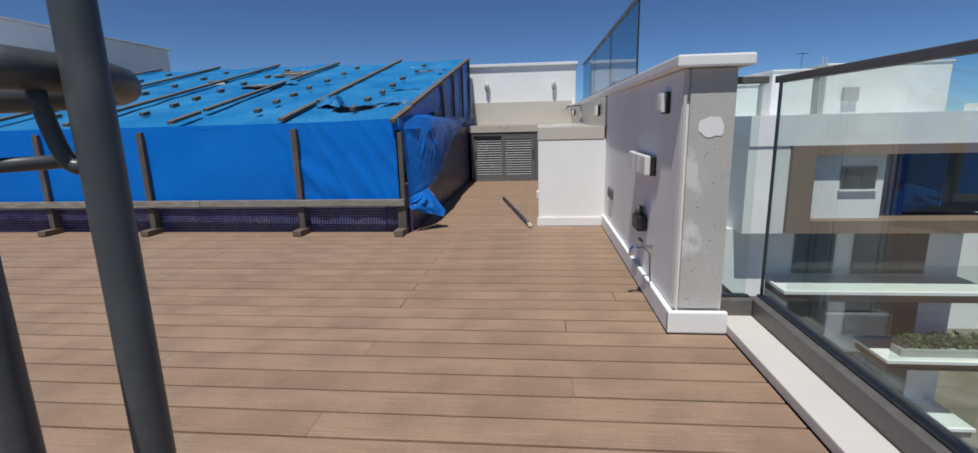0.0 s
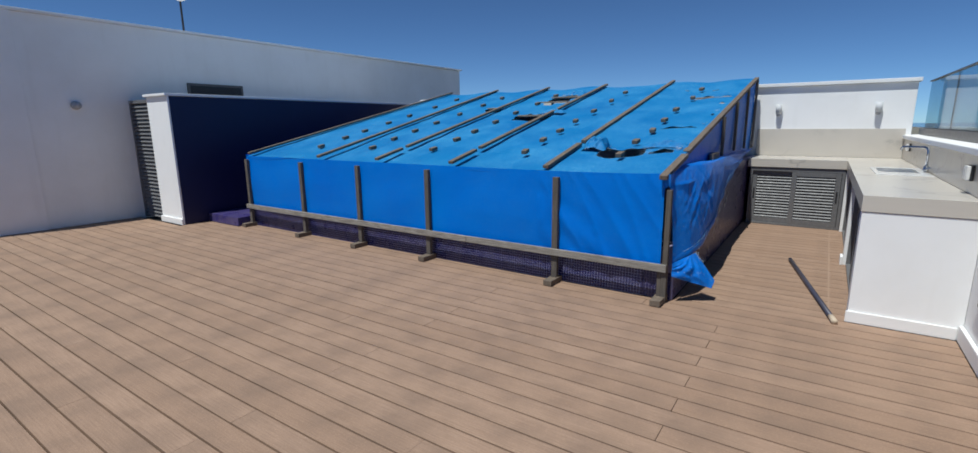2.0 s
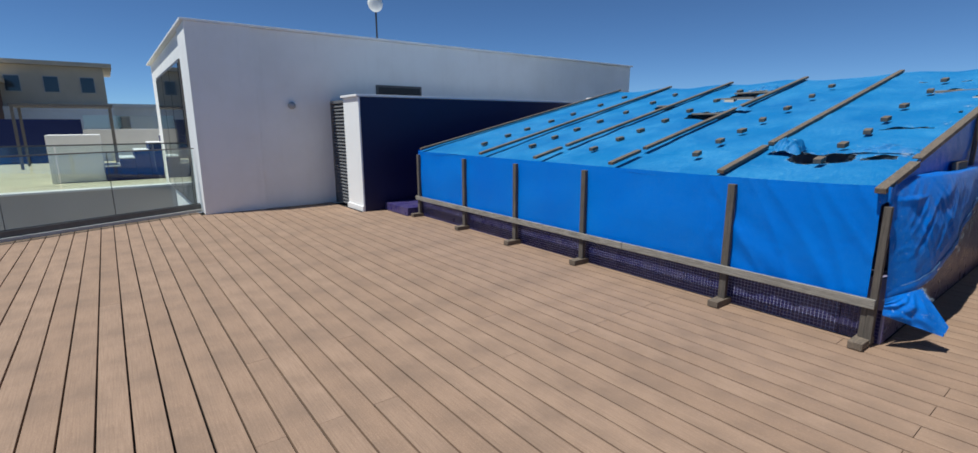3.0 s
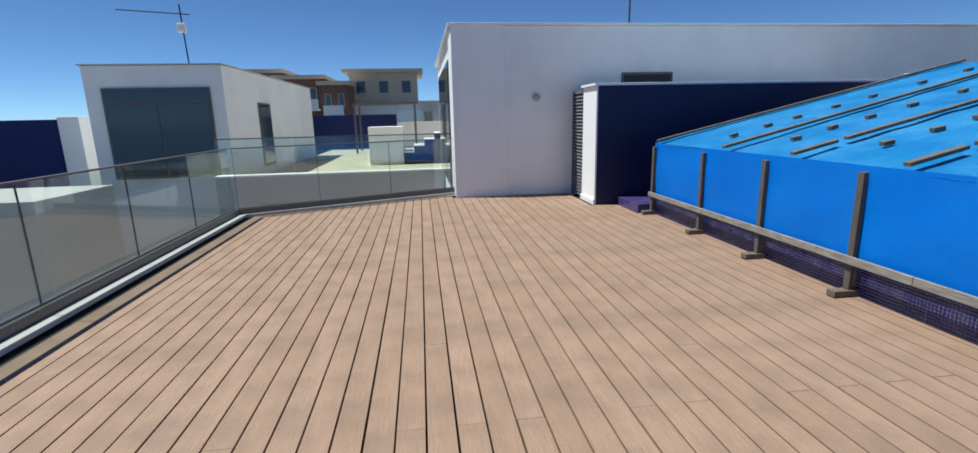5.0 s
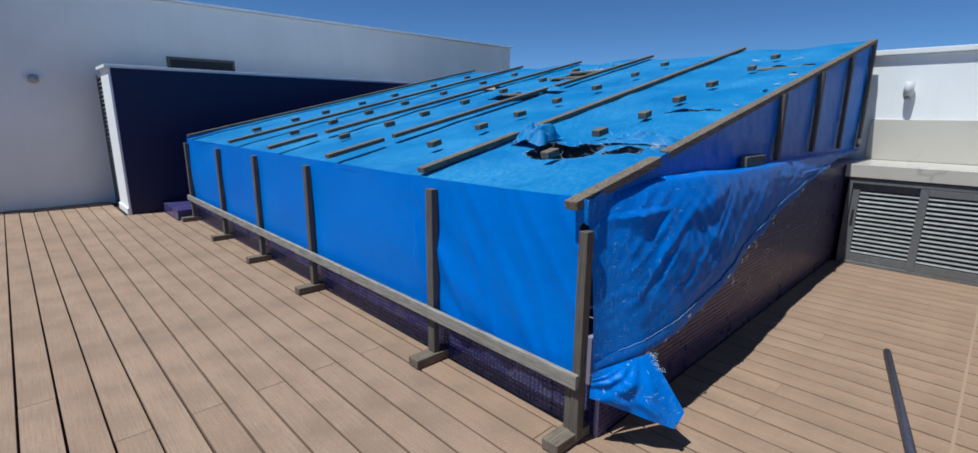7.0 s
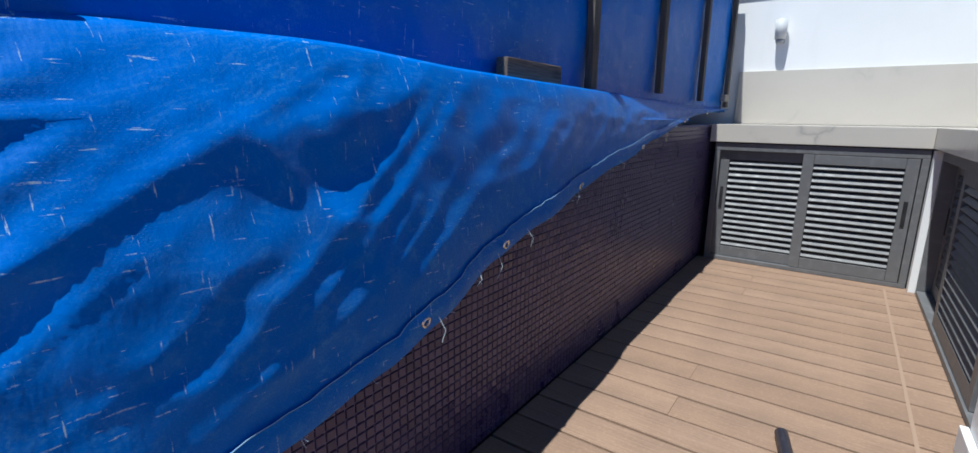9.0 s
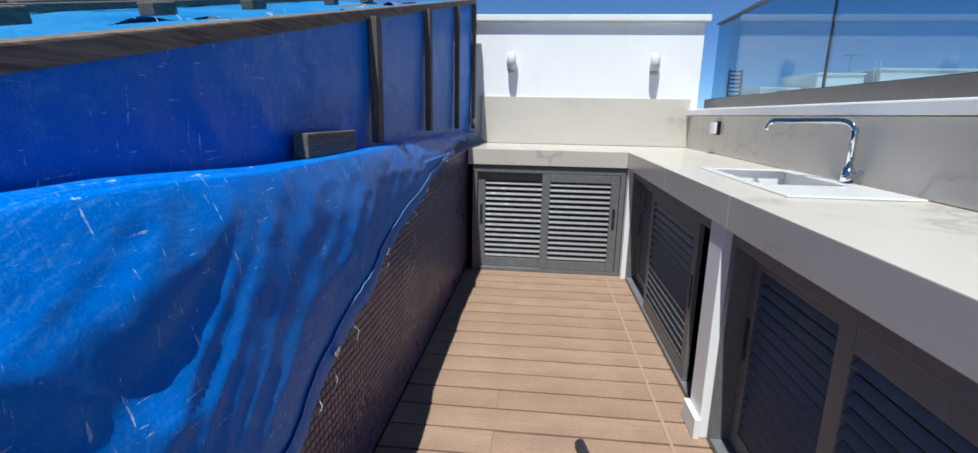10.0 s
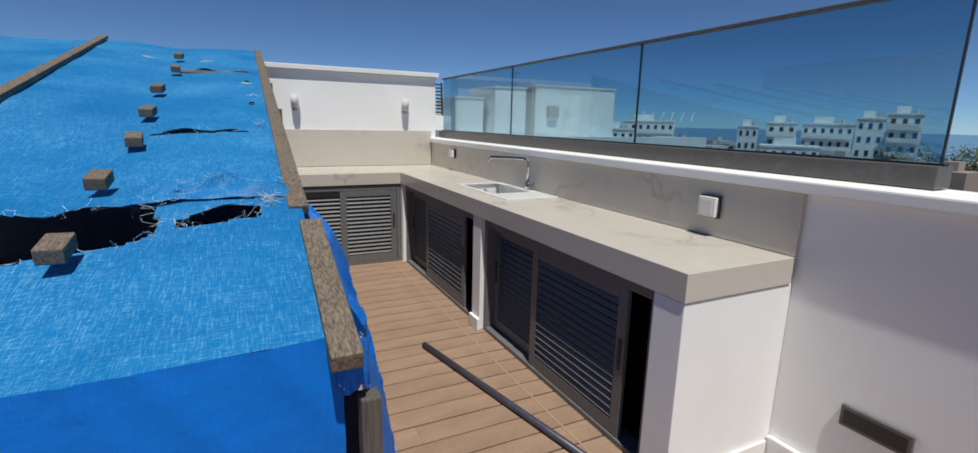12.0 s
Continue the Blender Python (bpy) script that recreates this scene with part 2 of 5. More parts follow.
tile = tile_material("navy_mosaic", (0.040, 0.030, 0.105), (0.085, 0.064, 0.165))
step_tile = tile_material("purple_step_tile", (0.05, 0.04, 0.16), (0.06, 0.05, 0.18))
grout = material("pale_grout", (0.24, 0.22, 0.33), 0.85)
pale_grout = material("white_grout", (0.42, 0.43, 0.62), 0.85)
front_tile = tile_material("blue_violet_mosaic", (0.010, 0.010, 0.070), (0.020, 0.018, 0.10))
navy_wall = material("navy_wall_tiles", (0.006, 0.009, 0.075), 0.5)
nv = coords(navy_wall)
colour(navy_wall, mix(navy_wall, grain(navy_wall, 3.0, 5, nv), (0.0035, 0.005, 0.045), (0.005, 0.007, 0.06)))
relief(navy_wall, grain(navy_wall, 60.0, 2, nv), 0.1, 0.001)


def marble_material(name):
    mat = material(name, (0.78, 0.73, 0.64), 0.25)
    v = coords(mat)
    warp = node(mat, "ShaderNodeTexNoise", Scale=1.6, Detail=5.0)
    wire(mat, v, warp.inputs["Vector"])
    va = mat.node_tree.nodes.new("ShaderNodeVectorMath")
    va.operation = "MULTIPLY_ADD"
    va.inputs[1].default_value = (1.5, 1.5, 1.5)
    wire(mat, warp.outputs["Color"], va.inputs[0])
    wire(mat, v, va.inputs[2])
    vor = node(mat, "ShaderNodeTexVoronoi", Scale=1.15)
    vor.feature = "DISTANCE_TO_EDGE"
    wire(mat, va.outputs[0], vor.inputs["Vector"])
    vein = ramp(mat, vor.outputs["Distance"], [(0.0, (1, 1, 1)), (0.018, (0.35, 0.35, 0.35)), (0.06, (0, 0, 0))])
    gate = ramp(mat, grain(mat, 1.3, 3, v), [(0.47, (0, 0, 0)), (0.62, (0.65, 0.65, 0.65))])
    c = mix(mat, mix(mat, 1.0, vein, gate, "MULTIPLY"), (0.60, 0.555, 0.485), (0.30, 0.285, 0.27))
    cloud = ramp(mat, grain(mat, 2.1, 5, v), [(0.4, (0, 0, 0)), (0.75, (0.35, 0.35, 0.35))])
    c = mix(mat, cloud, c, (0.49, 0.455, 0.40))
    colour(mat, c)
    return mat


marble = marble_material("white_veined_stone")


def painted_metal(name, base, rough=0.45, metal=0.0):
    mat = material(name, base, rough, metal)
    g = grain(mat, 22.0, 5, coords(mat))
    c = mix(mat, ramp(mat, g, [(0.5, (0, 0, 0)), (0.8, (0.4, 0.4, 0.4))]), base, tuple(min(1, 1.8 * k + 0.03) for k in base))
    colour(mat, c)
    gloss(mat, ramp(mat, g, [(0.3, (rough - 0.08,) * 3), (0.8, (rough + 0.15,) * 3)]))
    return mat


louvre_metal = painted_metal("anthracite_aluminium", (0.145, 0.146, 0.150), 0.5)
rail_metal = painted_metal("grey_handrail_paint", (0.062, 0.067, 0.073), 0.42)
channel_metal = painted_metal("bronze_grey_channel", (0.12, 0.11, 0.102), 0.4)
satin_grey = painted_metal("satin_grey_metal", (0.42, 0.42, 0.42), 0.55)
chrome = material("chrome", (0.62, 0.63, 0.65), 0.08, 1.0)
# real black plastic, and also the painted shade in the louvre gaps
black_plastic_and_gap_shade = painted_metal("black_plastic_and_gap_shade", (0.02, 0.02, 0.022), 0.5)
white_plastic = painted_metal("white_plastic", (0.74, 0.73, 0.70), 0.4)
ceramic = material("white_ceramic", (0.82, 0.82, 0.81), 0.12)
# Shade of the cabinet inside, held in a near-black base colour
cabinet_shade = material("painted_cabinet_shade", (0.03, 0.03, 0.03), 0.9)


def concrete_material(name):
    mat = material(name, (0.42, 0.40, 0.37), 0.9)
    v = coords(mat)
    c = mix(mat, grain(mat, 3.0, 6, v), (0.40, 0.385, 0.36), (0.58, 0.56, 0.53))
    pores = node(mat, "ShaderNodeTexVoronoi", Scale=55.0)
    wire(mat, v, pores.inputs["Vector"])
    sparse = ramp(mat, grain(mat, 8.0, 3, v), [(0.52, (0, 0, 0)), (0.6, (1, 1, 1))])
    pit = mix(mat, 1.0, ramp(mat, pores.outputs["Distance"], [(0.12, (1, 1, 1)), (0.25, (0, 0, 0))]), sparse, "MULTIPLY")
    c = mix(mat, pit, c, (0.17, 0.16, 0.15))
    patch = ramp(mat, grain(mat, 4.6, 4, coords(mat, (1, 1, 0.8), (0.4, 0.1, 0.2))), [(0.60, (0, 0, 0)), (0.68, (1, 1, 1))])
    c = mix(mat, patch, c, (0.66, 0.645, 0.62))
    colour(mat, c)
    relief(mat, grain(mat, 60.0, 4, v), 0.4, 0.003)
    return mat


concrete = concrete_material("raw_concrete")
kerb_stone = plaster("kerb_stone", (0.62, 0.585, 0.55), (0.46, 0.43, 0.40))


def glass_material(name, tint, mirror=0.055):
    mat = bpy.data.materials.new(name)
    mat.use_nodes = True
    nt = mat.node_tree
    nt.nodes.clear()
    out = nt.nodes.new("ShaderNodeOutputMaterial")
    see = nt.nodes.new("ShaderNodeBsdfTransparent")
    see.inputs["Color"].default_value = (*tint, 1)
    shine = nt.nodes.new("ShaderNodeBsdfGlossy")
    shine.inputs["Roughness"].default_value = 0.01
    lw = nt.nodes.new("ShaderNodeLayerWeight")
    lw.inputs["Blend"].default_value = 0.5
    p5 = nt.nodes.new("ShaderNodeMath")
    p5.operation = "POWER"
    p5.inputs[1].default_value = 5.0
    nt.links.new(lw.outputs["Facing"], p5.inputs[0])
    fres = nt.nodes.new("ShaderNodeMath")
    fres.operation = "MULTIPLY_ADD"
    fres.inputs[1].default_value = 0.6
    fres.inputs[2].default_value = mirror
    nt.links.new(p5.outputs[0], fres.inputs[0])
    m = nt.nodes.new("ShaderNodeMixShader")
    nt.links.new(fres.outputs[0], m.inputs[0])
    nt.links.new(see.outputs[0], m.inputs[1])
    nt.links.new(shine.outputs[0], m.inputs[2])
    nt.links.new(m.outputs[0], out.inputs["Surface"])
    return mat


glass = glass_material("green_tinted_glass", (0.93, 0.97, 0.955), 0.08)
blue_glass = glass_material("blue_tinted_glass", (0.59, 0.73, 0.79), 0.09)


# ---- the terrace: floor, walls, parapets ----
WALL_X = 0.912
POOL_X, POOL_Y = -0.90, 4.803
BACK_Y = 9.58
floor = solo("floor", box(-9.7, 1.43, -1.5, 9.82, -0.30, -0.03), under, (0, 0, 0), "brown composite decking of a roof terrace", "floor", kind="structure")


def wall(name, x0, x1, y0, y1, z0, z1, mat=None, label="white rendered terrace wall", bevel=0.006):
    return solo(name, box(x0, x1, y0, y1, z0, z1, bevel), mat or white_wall, ((x0 + x1) / 2, (y0 + y1) / 2, z0), label, "wall", kind="structure")


east = wall("wall_east", WALL_X, 1.14, 2.63, 9.85, 0.0, 1.205, label="low white rendered parapet wall")
part("coping", box(0.868, 1.186, 2.565, 9.89, 1.208, 1.258, 0.008), white_coping, east, "white painted coping slab")
part("end_face", box(0.940, 1.132, 2.612, 2.628, 0.112, 1.204, 0.002), concrete, east, "bare patched concrete end of the wall")
part("corner_bead", box(0.913, 0.927, 2.614, 2.628, 0.112, 1.204, 0.002), kerb_stone, east, "bare galvanised corner strip")
bm = bmesh.new()
ring = [bm.verts.new((1.035 + (0.055 + 0.016 * noise.noise(Vector((a, 3.0, 1.0)))) * math.cos(a), 2.6095, 0.955 + (0.045 + 0.02 * noise.noise(Vector((a * 1.7, 1.0, 7.0)))) * math.sin(a))) for a in (2 * math.pi * k / 26 for k in range(26))]
bm.faces.new(ring)
ext = bmesh.ops.extrude_face_region(bm, geom=bm.faces[:])
bmesh.ops.translate(bm, verts=[v for v in ext["geom"] if isinstance(v, bmesh.types.BMVert)], vec=(0, 0.002, 0))
bmesh.ops.recalc_face_normals(bm, faces=bm.faces)
part("paint_patch", bm, white_wall, east, "splash of white filler")
skirt = solo("baseboard", box(0.884, 0.910, 2.575, 5.045, 0.0, 0.108, 0.008), white_coping, (0.92, 3.9, 0), "white painted skirting along the parapet", "skirting", kind="structure")
solo("baseboard", box(0.884, 1.155, 2.572, 2.604, 0.0, 0.107, 0.008), white_coping, (1.07, 2.59, 0), "white painted skirting at the wall end", "skirting", kind="structure")

north = wall("wall_north", -7.8, 0.955, BACK_Y, 9.82, 0.0, 1.955, label="tall white rendered screen wall behind the kitchen")
part("coping", box(-7.8, 0.985, BACK_Y - 0.045, 9.85, 1.958, 2.008, 0.006), white_coping, north, "white coping slab")

# ---- house with the stair room ----
house = thing("house", (-9.25, 7.0, 0.0), "white rendered roof house with a flat roof", "house")
part("wall", box(-16.5, -9.25, 2.09, 12.95, 0.0, 3.00, 0.01), white_wall, house)
part("pilaster", box(-10.1, -9.215, 2.05, 3.0, 0.0, 3.002, 0.006), white_wall, house)
part("roof", box(-16.6, -9.19, 2.0, 13.0, 3.005, 3.04, 0.006), white_coping, house, "thin white roof edge")
hw = part("window", box(-9.25, -9.215, 5.17, 6.16, 1.60, 2.19, 0.004), channel_metal, house, "dark horizontal strip window")
part("pane", box(-9.214, -9.210, 5.21, 6.12, 1.64, 2.15), black_plastic_and_gap_shade, hw)
mirror_glass = material("dark_window_glass", (0.02, 0.025, 0.03), 0.03)
hd = part("door", box(-14.8, -10.25, 2.04, 2.089, 0.0, 2.55, 0.004), channel_metal, house, "dark framed glass sliding door")
for k in range(3):
    part("pane", box(-14.72 + 1.49 * k, -13.30 + 1.49 * k, 2.025, 2.038, 0.06, 2.49), mirror_glass, hd)
hl = thing("wall_lamp", (-9.25, 3.56, 1.77), "round grey wall lamp on the white house wall", "wall lamp", "wall lamps")
part("body", tube([(-9.249, 3.56, 1.77), (-9.20, 3.56, 1.77)], 0.06, 20), satin_grey, hl, smooth=True)
part("glass", tube([(-9.1995, 3.56, 1.77), (-9.17, 3.56, 1.77)], 0.055, 20), satin_grey, hl, smooth=True)
dish = thing("dish_antenna", (-10.0, 5.6, 3.04), "white round dish antenna on a thin dark mast", "antenna")
part("mast", tube([(-10.0, 5.6, 3.04), (-10.0, 5.6, 4.15)], 0.018, 10), black_plastic_and_gap_shade, dish)
bm = bmesh.new()
bmesh.ops.create_uvsphere(bm, u_segments=24, v_segments=14, radius=0.16)
bmesh.ops.scale(bm, verts=bm.verts, vec=(0.55, 1.0, 1.0))
bmesh.ops.translate(bm, verts=bm.verts, vec=(-9.93, 5.56, 3.83))
part("dish", bm, white_plastic, dish, smooth=True)
part("boom", tube([(-10.0, 4.9, 4.10), (-10.0, 5.75, 4.05)], 0.010, 8), black_plastic_and_gap_shade, dish)

# ---- navy water wall and its pier ----
pier = thing("water_wall", (-8.2, 4.22, 0.0), "tall navy wall with a white end and coping", "wall", kind="structure")
part("core", box(-8.50, -7.895, 4.245, 9.47, 0.0, 1.885, 0.004), white_wall, pier, "white rendered core")
part("navy_face", box(-7.893, -7.870, 4.243, 9.47, 0.0, 1.885, 0.003), navy_wall, pier, "deep navy tiled face")
part("white_end", box(-8.52, -7.872, 4.215, 4.242, 0.0, 1.885, 0.004), white_wall, pier, "white rendered end")
part("coping", box(-8.55, -7.85, 4.18, 9.47, 1.888, 1.925, 0.005), white_coping, pier, "white coping")
part("foot", box(-8.54, -7.865, 4.195, 4.214, 0.0, 0.09, 0.004), white_coping, pier)

# ---- glass balustrades ----
def balustrade(name, a, b, z0, channel_h, glass_top, widths, label, kerb=0.0, rail=0.03, pane_mat=None):
    """Glass panels in a metal channel from a to b on the ground plan; the kerb lies on the left-hand side."""
    a, b = Vector((*a, 0)), Vector((*b, 0))
    run = (b - a).length
    m = Matrix.Translation((a.x, a.y, 0)) @ Matrix.Rotation(math.atan2((b - a).y, (b - a).x), 4, "Z")
    top = thing(name, (a.x, a.y, z0), label, "balustrade")

    def put(part_name, bm, mat, sub=""):
        bmesh.ops.transform(bm, matrix=m, verts=bm.verts)
        return part(part_name, bm, mat, top, sub)

    put("channel", box(0, run, -0.055, 0.055, z0, z0 + channel_h, 0.005), channel_metal, "grey metal base channel")
    put("gasket", box(0, run, -0.016, 0.016, z0 + channel_h + 0.001, z0 + channel_h + 0.008), black_plastic_and_gap_shade)
    at = 0.02
    for w in widths:
        w = min(w, run - at - 0.01)
        p = put("pane", box(at, at + w - 0.012, -0.006, 0.006, z0 + channel_h + 0.009, glass_top), pane_mat or glass, "clear tinted glass pane")
        put("joint", box(at + w - 0.0085, at + w - 0.0035, -0.007, 0.007, z0 + channel_h + 0.009, glass_top), black_plastic_and_gap_shade)
        at += w
    if rail:
        put("handrail", box(0, run, -0.022, 0.022, glass_top + 0.001, glass_top + rail, 0.004), channel_metal, "slim dark top rail")
    if kerb:
        put("kerb", box(0, run, 0.058, 0.058 + kerb, 0.0, 0.045, 0.006), kerb_stone, "pale stone kerb")
    return top


balustrade("glass_balustrade", (1.10, 9.70), (1.10, 4.69), 1.262, 0.083, 1.95, (1.745, 1.655, 1.60), "glass balustrade on the parapet behind the kitchen", rail=0.016, pane_mat=blue_glass)
balustrade("glass_balustrade", (1.37, -1.42), (1.37, 2.76), 0.0, 0.125, 1.14, (1.45, 1.4, 1.4), "frameless glass balustrade along the roof edge", kerb=0.157, rail=0.032)
balustrade("glass_balustrade", (1.312, 2.75), (1.143, 2.75), 0.0, 0.125, 1.14, (0.17,), "short glass return panel beside the wall end", rail=0.032)
balustrade("glass_balustrade", (-8.2, -1.46), (1.30, -1.46), 0.0, 0.125, 1.05, (1.35,) * 8, "long frameless glass balustrade of the roof terrace", kerb=0.10, rail=0.018)
balustrade("glass_balustrade", (-9.72, 2.04), (-8.24, -1.43), 0.0, 0.125, 1.05, (1.25,) * 4, "slanting glass balustrade beside the house", kerb=0.05, rail=0.018)

# ---- raised pool ----
pool = thing("raised_pool", (-4.0, 7.0, 0.0), "raised pool clad in navy glass mosaic", "pool")
POOL_TOP = 0.93
part("side_wall", box(POOL_X - 0.25, POOL_X - 0.006, POOL_Y + 0.006, 5.098, 0.0, 0.45, 0.004), grout, pool)
part("side_wall", box(POOL_X - 0.25, POOL_X - 0.006, 5.10, BACK_Y - 0.01, 0.0, POOL_TOP, 0.004), grout, pool)
part("front_wall", box(-7.05, POOL_X - 0.255, POOL_Y + 0.006, POOL_Y + 0.14, 0.0, 0.245, 0.004), pale_grout, pool)
part("front_wall", box(-6.84, POOL_X - 0.255, POOL_Y + 0.15, POOL_Y + 0.25, 0.0, 0.86, 0.004), navy_wall, pool)
part("end_wall", box(-7.05, -6.85, POOL_Y + 0.145, BACK_Y - 0.01, 0.0, 0.86, 0.004), navy_wall, pool)
part("basin", box(-6.845, POOL_X - 0.255, POOL_Y + 0.255, BACK_Y - 0.01, 0.0, 0.10), navy_wall, pool)
part("step", box(-7.865, -7.05, 4.60, BACK_Y - 0.01, 0.0, 0.13, 0.006), step_tile, pool, "low purple-navy tiled step")

# ---- timber and tarpaulin cover over the pool ----
ROOF_Y0, ROOF_Y1, ROOF_Z0, SLOPE = 4.72, 9.40, 1.042, 0.2244
POST_X = (-0.947, -1.91, -3.44, -4.535, -5.63, -6.90)
COVER_L, COVER_R = -6.95, -0.965


def roof_z(y):
    return ROOF_Z0 + SLOPE * (y - ROOF_Y0)


def edge_sag(x):
    """How far the front edge of the sheet hangs below the line of its corner."""
    return 0.026 * (1 - math.exp(-max(0.0, -0.97 - x) / 0.5)) - 0.006


cover = thing("pool_cover", (-0.95, 4.70, 0.0), "timber frame with a torn blue tarpaulin over the raised pool", "pool cover")
HOLES = ((-1.56, 5.375, 0.235, 0.135, 0.1), (-1.19, 5.345, 0.105, 0.036, 0.8), (-3.46, 6.93, 0.24, 0.20, 0.3), (-3.62, 8.25, 0.20, 0.46, 0.2), (-1.27, 7.96, 0.19, 0.030, 0.0), (-1.28, 6.28, 0.17, 0.016, 0.0), (-4.5, 7.5, 0.16, 0.10, 0.0), (-1.35, 8.52, 0.05, 0.022, 0.0), (-1.12, 8.20, 0.022, 0.018, 0.0), (-1.08, 7.5, 0.02, 0.016, 0.0), (-1.75, 8.65, 0.05, 0.02, 0.0), (-1.07, 6.9, 0.022, 0.014, 0.0))


def in_hole(x, y):
    for hx, hy, rx, ry, sk in HOLES:
        u, v = (x - hx) / rx, (y - hy - sk * 0.12 * (x - hx)) / ry
        n = noise.noise(Vector((x * 7.0, y * 7.0, hx)))
        ex, rag = (4, 0.35) if hy < 5.6 else (2, 0.9)
        if abs(u) ** ex + abs(v) ** ex < 1.0 + rag * n:
            return True
    return False


RIM = []


def tarp_roof():
    bm = bmesh.new()
    nx, ny = 420, 320
    rows = []
    for j in range(ny + 1):
        y = ROOF_Y0 + (ROOF_Y1 - ROOF_Y0) * j / ny
        row = []
        for i in range(nx + 1):
            x = COVER_L + (COVER_R - COVER_L) * i / nx
            near = min(abs(x - px + 0.19) for px in POST_X)
            sag = 0.018 * math.cos(min(near, 0.6) / 0.6 * math.pi) - 0.018
            z = roof_z(y) + sag - edge_sag(x) * max(0.0, 1 - (y - ROOF_Y0) / 1.2) + 0.010 * noise.noise(Vector((x * 1.6, y * 2.6, 3.0))) + 0.004 * noise.noise(Vector((x * 8, y * 5, 1.0)))
            for hx, hy, rx, ry, sk in HOLES:
                d = math.hypot((x - hx) / (rx * 1.5), (y - hy) / (ry * 1.8))
                if d < 1.2 and y > hy:
                    z += 0.06 * (1.2 - d) * max(-0.1, 0.25 + noise.noise(Vector((x * 7, y * 7, 9.0)))) * min(1.0, (y - hy) / ry)
            row.append(bm.verts.new((x, y, z)))
        rows.append(row)
    for j in range(ny):
        for i in range(nx):
            c = (rows[j][i].co + rows[j + 1][i + 1].co) / 2
            if not in_hole(c.x, c.y):
                bm.faces.new((rows[j][i], rows[j][i + 1], rows[j + 1][i + 1], rows[j + 1][i]))
    bmesh.ops.delete(bm, geom=[v for v in bm.verts if not v.link_faces], context="VERTS")
    for v in bm.verts:
        if v.is_boundary and COVER_L + 0.05 < v.co.x < COVER_R - 0.03 and ROOF_Y0 + 0.05 < v.co.y < ROOF_Y1 - 0.05:
            RIM.append(v.co.copy())
    return bm


def sheet(rows):
    bm = bmesh.new()
    grid = [[bm.verts.new(p) for p in r] for r in rows]
    for a, b in zip(grid, grid[1:]):
        for k in range(len(a) - 1):
            bm.faces.new((a[k], a[k + 1], b[k + 1], b[k]))
    return bm


def lerp(table, s):
    for (a, va), (b, vb) in zip(table, table[1:]):
        if s <= b:
            f = max(0.0, (s - a) / (b - a))
            f = f * f * (3 - 2 * f) * 0.5 + f * 0.5
            return va + (vb - va) * f
    return table[-1][1]


part("roof_sheet", tarp_roof(), tarp_worn, cover, "torn blue tarpaulin roof", smooth=True)

# front sheet, slack between the posts
def ridged_early(a, b):
    return (1.0 - 2.2 * abs(noise.noise(Vector((a, b * 1.2, 3.3))))) ** 3


rows = []
for j in range(25):
    r = []
    for i in range(321):
        x = COVER_L + (COVER_R - COVER_L) * i / 320
        z = 0.27 + (ROOF_Z0 + 0.002 - edge_sag(x) - 0.27) * j / 24
        y = ROOF_Y0 - 0.004 * math.sin(math.pi * j / 24) + 0.010 * noise.noise(Vector((x * 1.5, z * 2.5, 5.0)))
        if x > -2.1:
            y -= 0.015 * max(0.0, ridged_early((x * 0.9 + z * 0.5) * 6.5, z)) * (1 - 0.5 * j / 24)
            y += 0.008 * math.sin((x + 2.1) * 16 + z * 22) * max(0.0, 1 - abs(x + 1.75) / 0.6) * (1 - j / 24)
        r.append((x, y, z))
    rows.append(r)
part("front_sheet", sheet(rows), tarp, cover, "taut blue tarpaulin front", smooth=True)

# far side sheet
rows = [[(COVER_L + 0.01 * noise.noise(Vector((y, z0, 1))), y, 0.26 + (roof_z(y) - 0.26) * z0) for z0 in (k / 10 for k in range(11))] for y in (ROOF_Y0 + k * 0.15 for k in range(30))]
part("side_sheet", sheet(rows), tarp, cover, smooth=True)

# loose side sheet: upright under the edge beam, then over a fold and slanting out to its hem
LOW_Z = ((4.72, 0.32), (4.95, 0.375), (5.2, 0.405), (5.45, 0.44), (5.65, 0.48), (5.8, 0.53), (6.03, 0.605), (6.3, 0.66), (6.6, 0.715), (7.0, 0.78), (7.5, 0.87), (8.0, 0.955), (8.5, 1.0), (9.3, 1.04))
LOW_X = ((4.72, -0.872), (4.95, -0.775), (5.2, -0.755), (5.45, -0.755), (5.8, -0.765), (6.03, -0.78), (6.3, -0.80), (6.65, -0.83), (7.05, -0.85), (7.5, -0.865), (8.0, -0.88), (8.5, -0.90), (9.3, -0.915))
FOLD_Z = ((4.75, 1.035), (5.35, 1.085), (5.65, 1.09), (6.0, 1.075), (6.6, 1.07), (7.4, 1.06), (8.2, 1.05), (9.2, 1.05))
SHELF = ((4.72, 0.0), (5.0, 0.008), (5.3, 0.03), (5.6, 0.085), (6.0, 0.095), (6.5, 0.08), (7.0, 0.06), (7.6, 0.045), (9.2, 0.02))


def ridged(v):
    return 1.0 - 2.0 * abs(noise.noise(v))


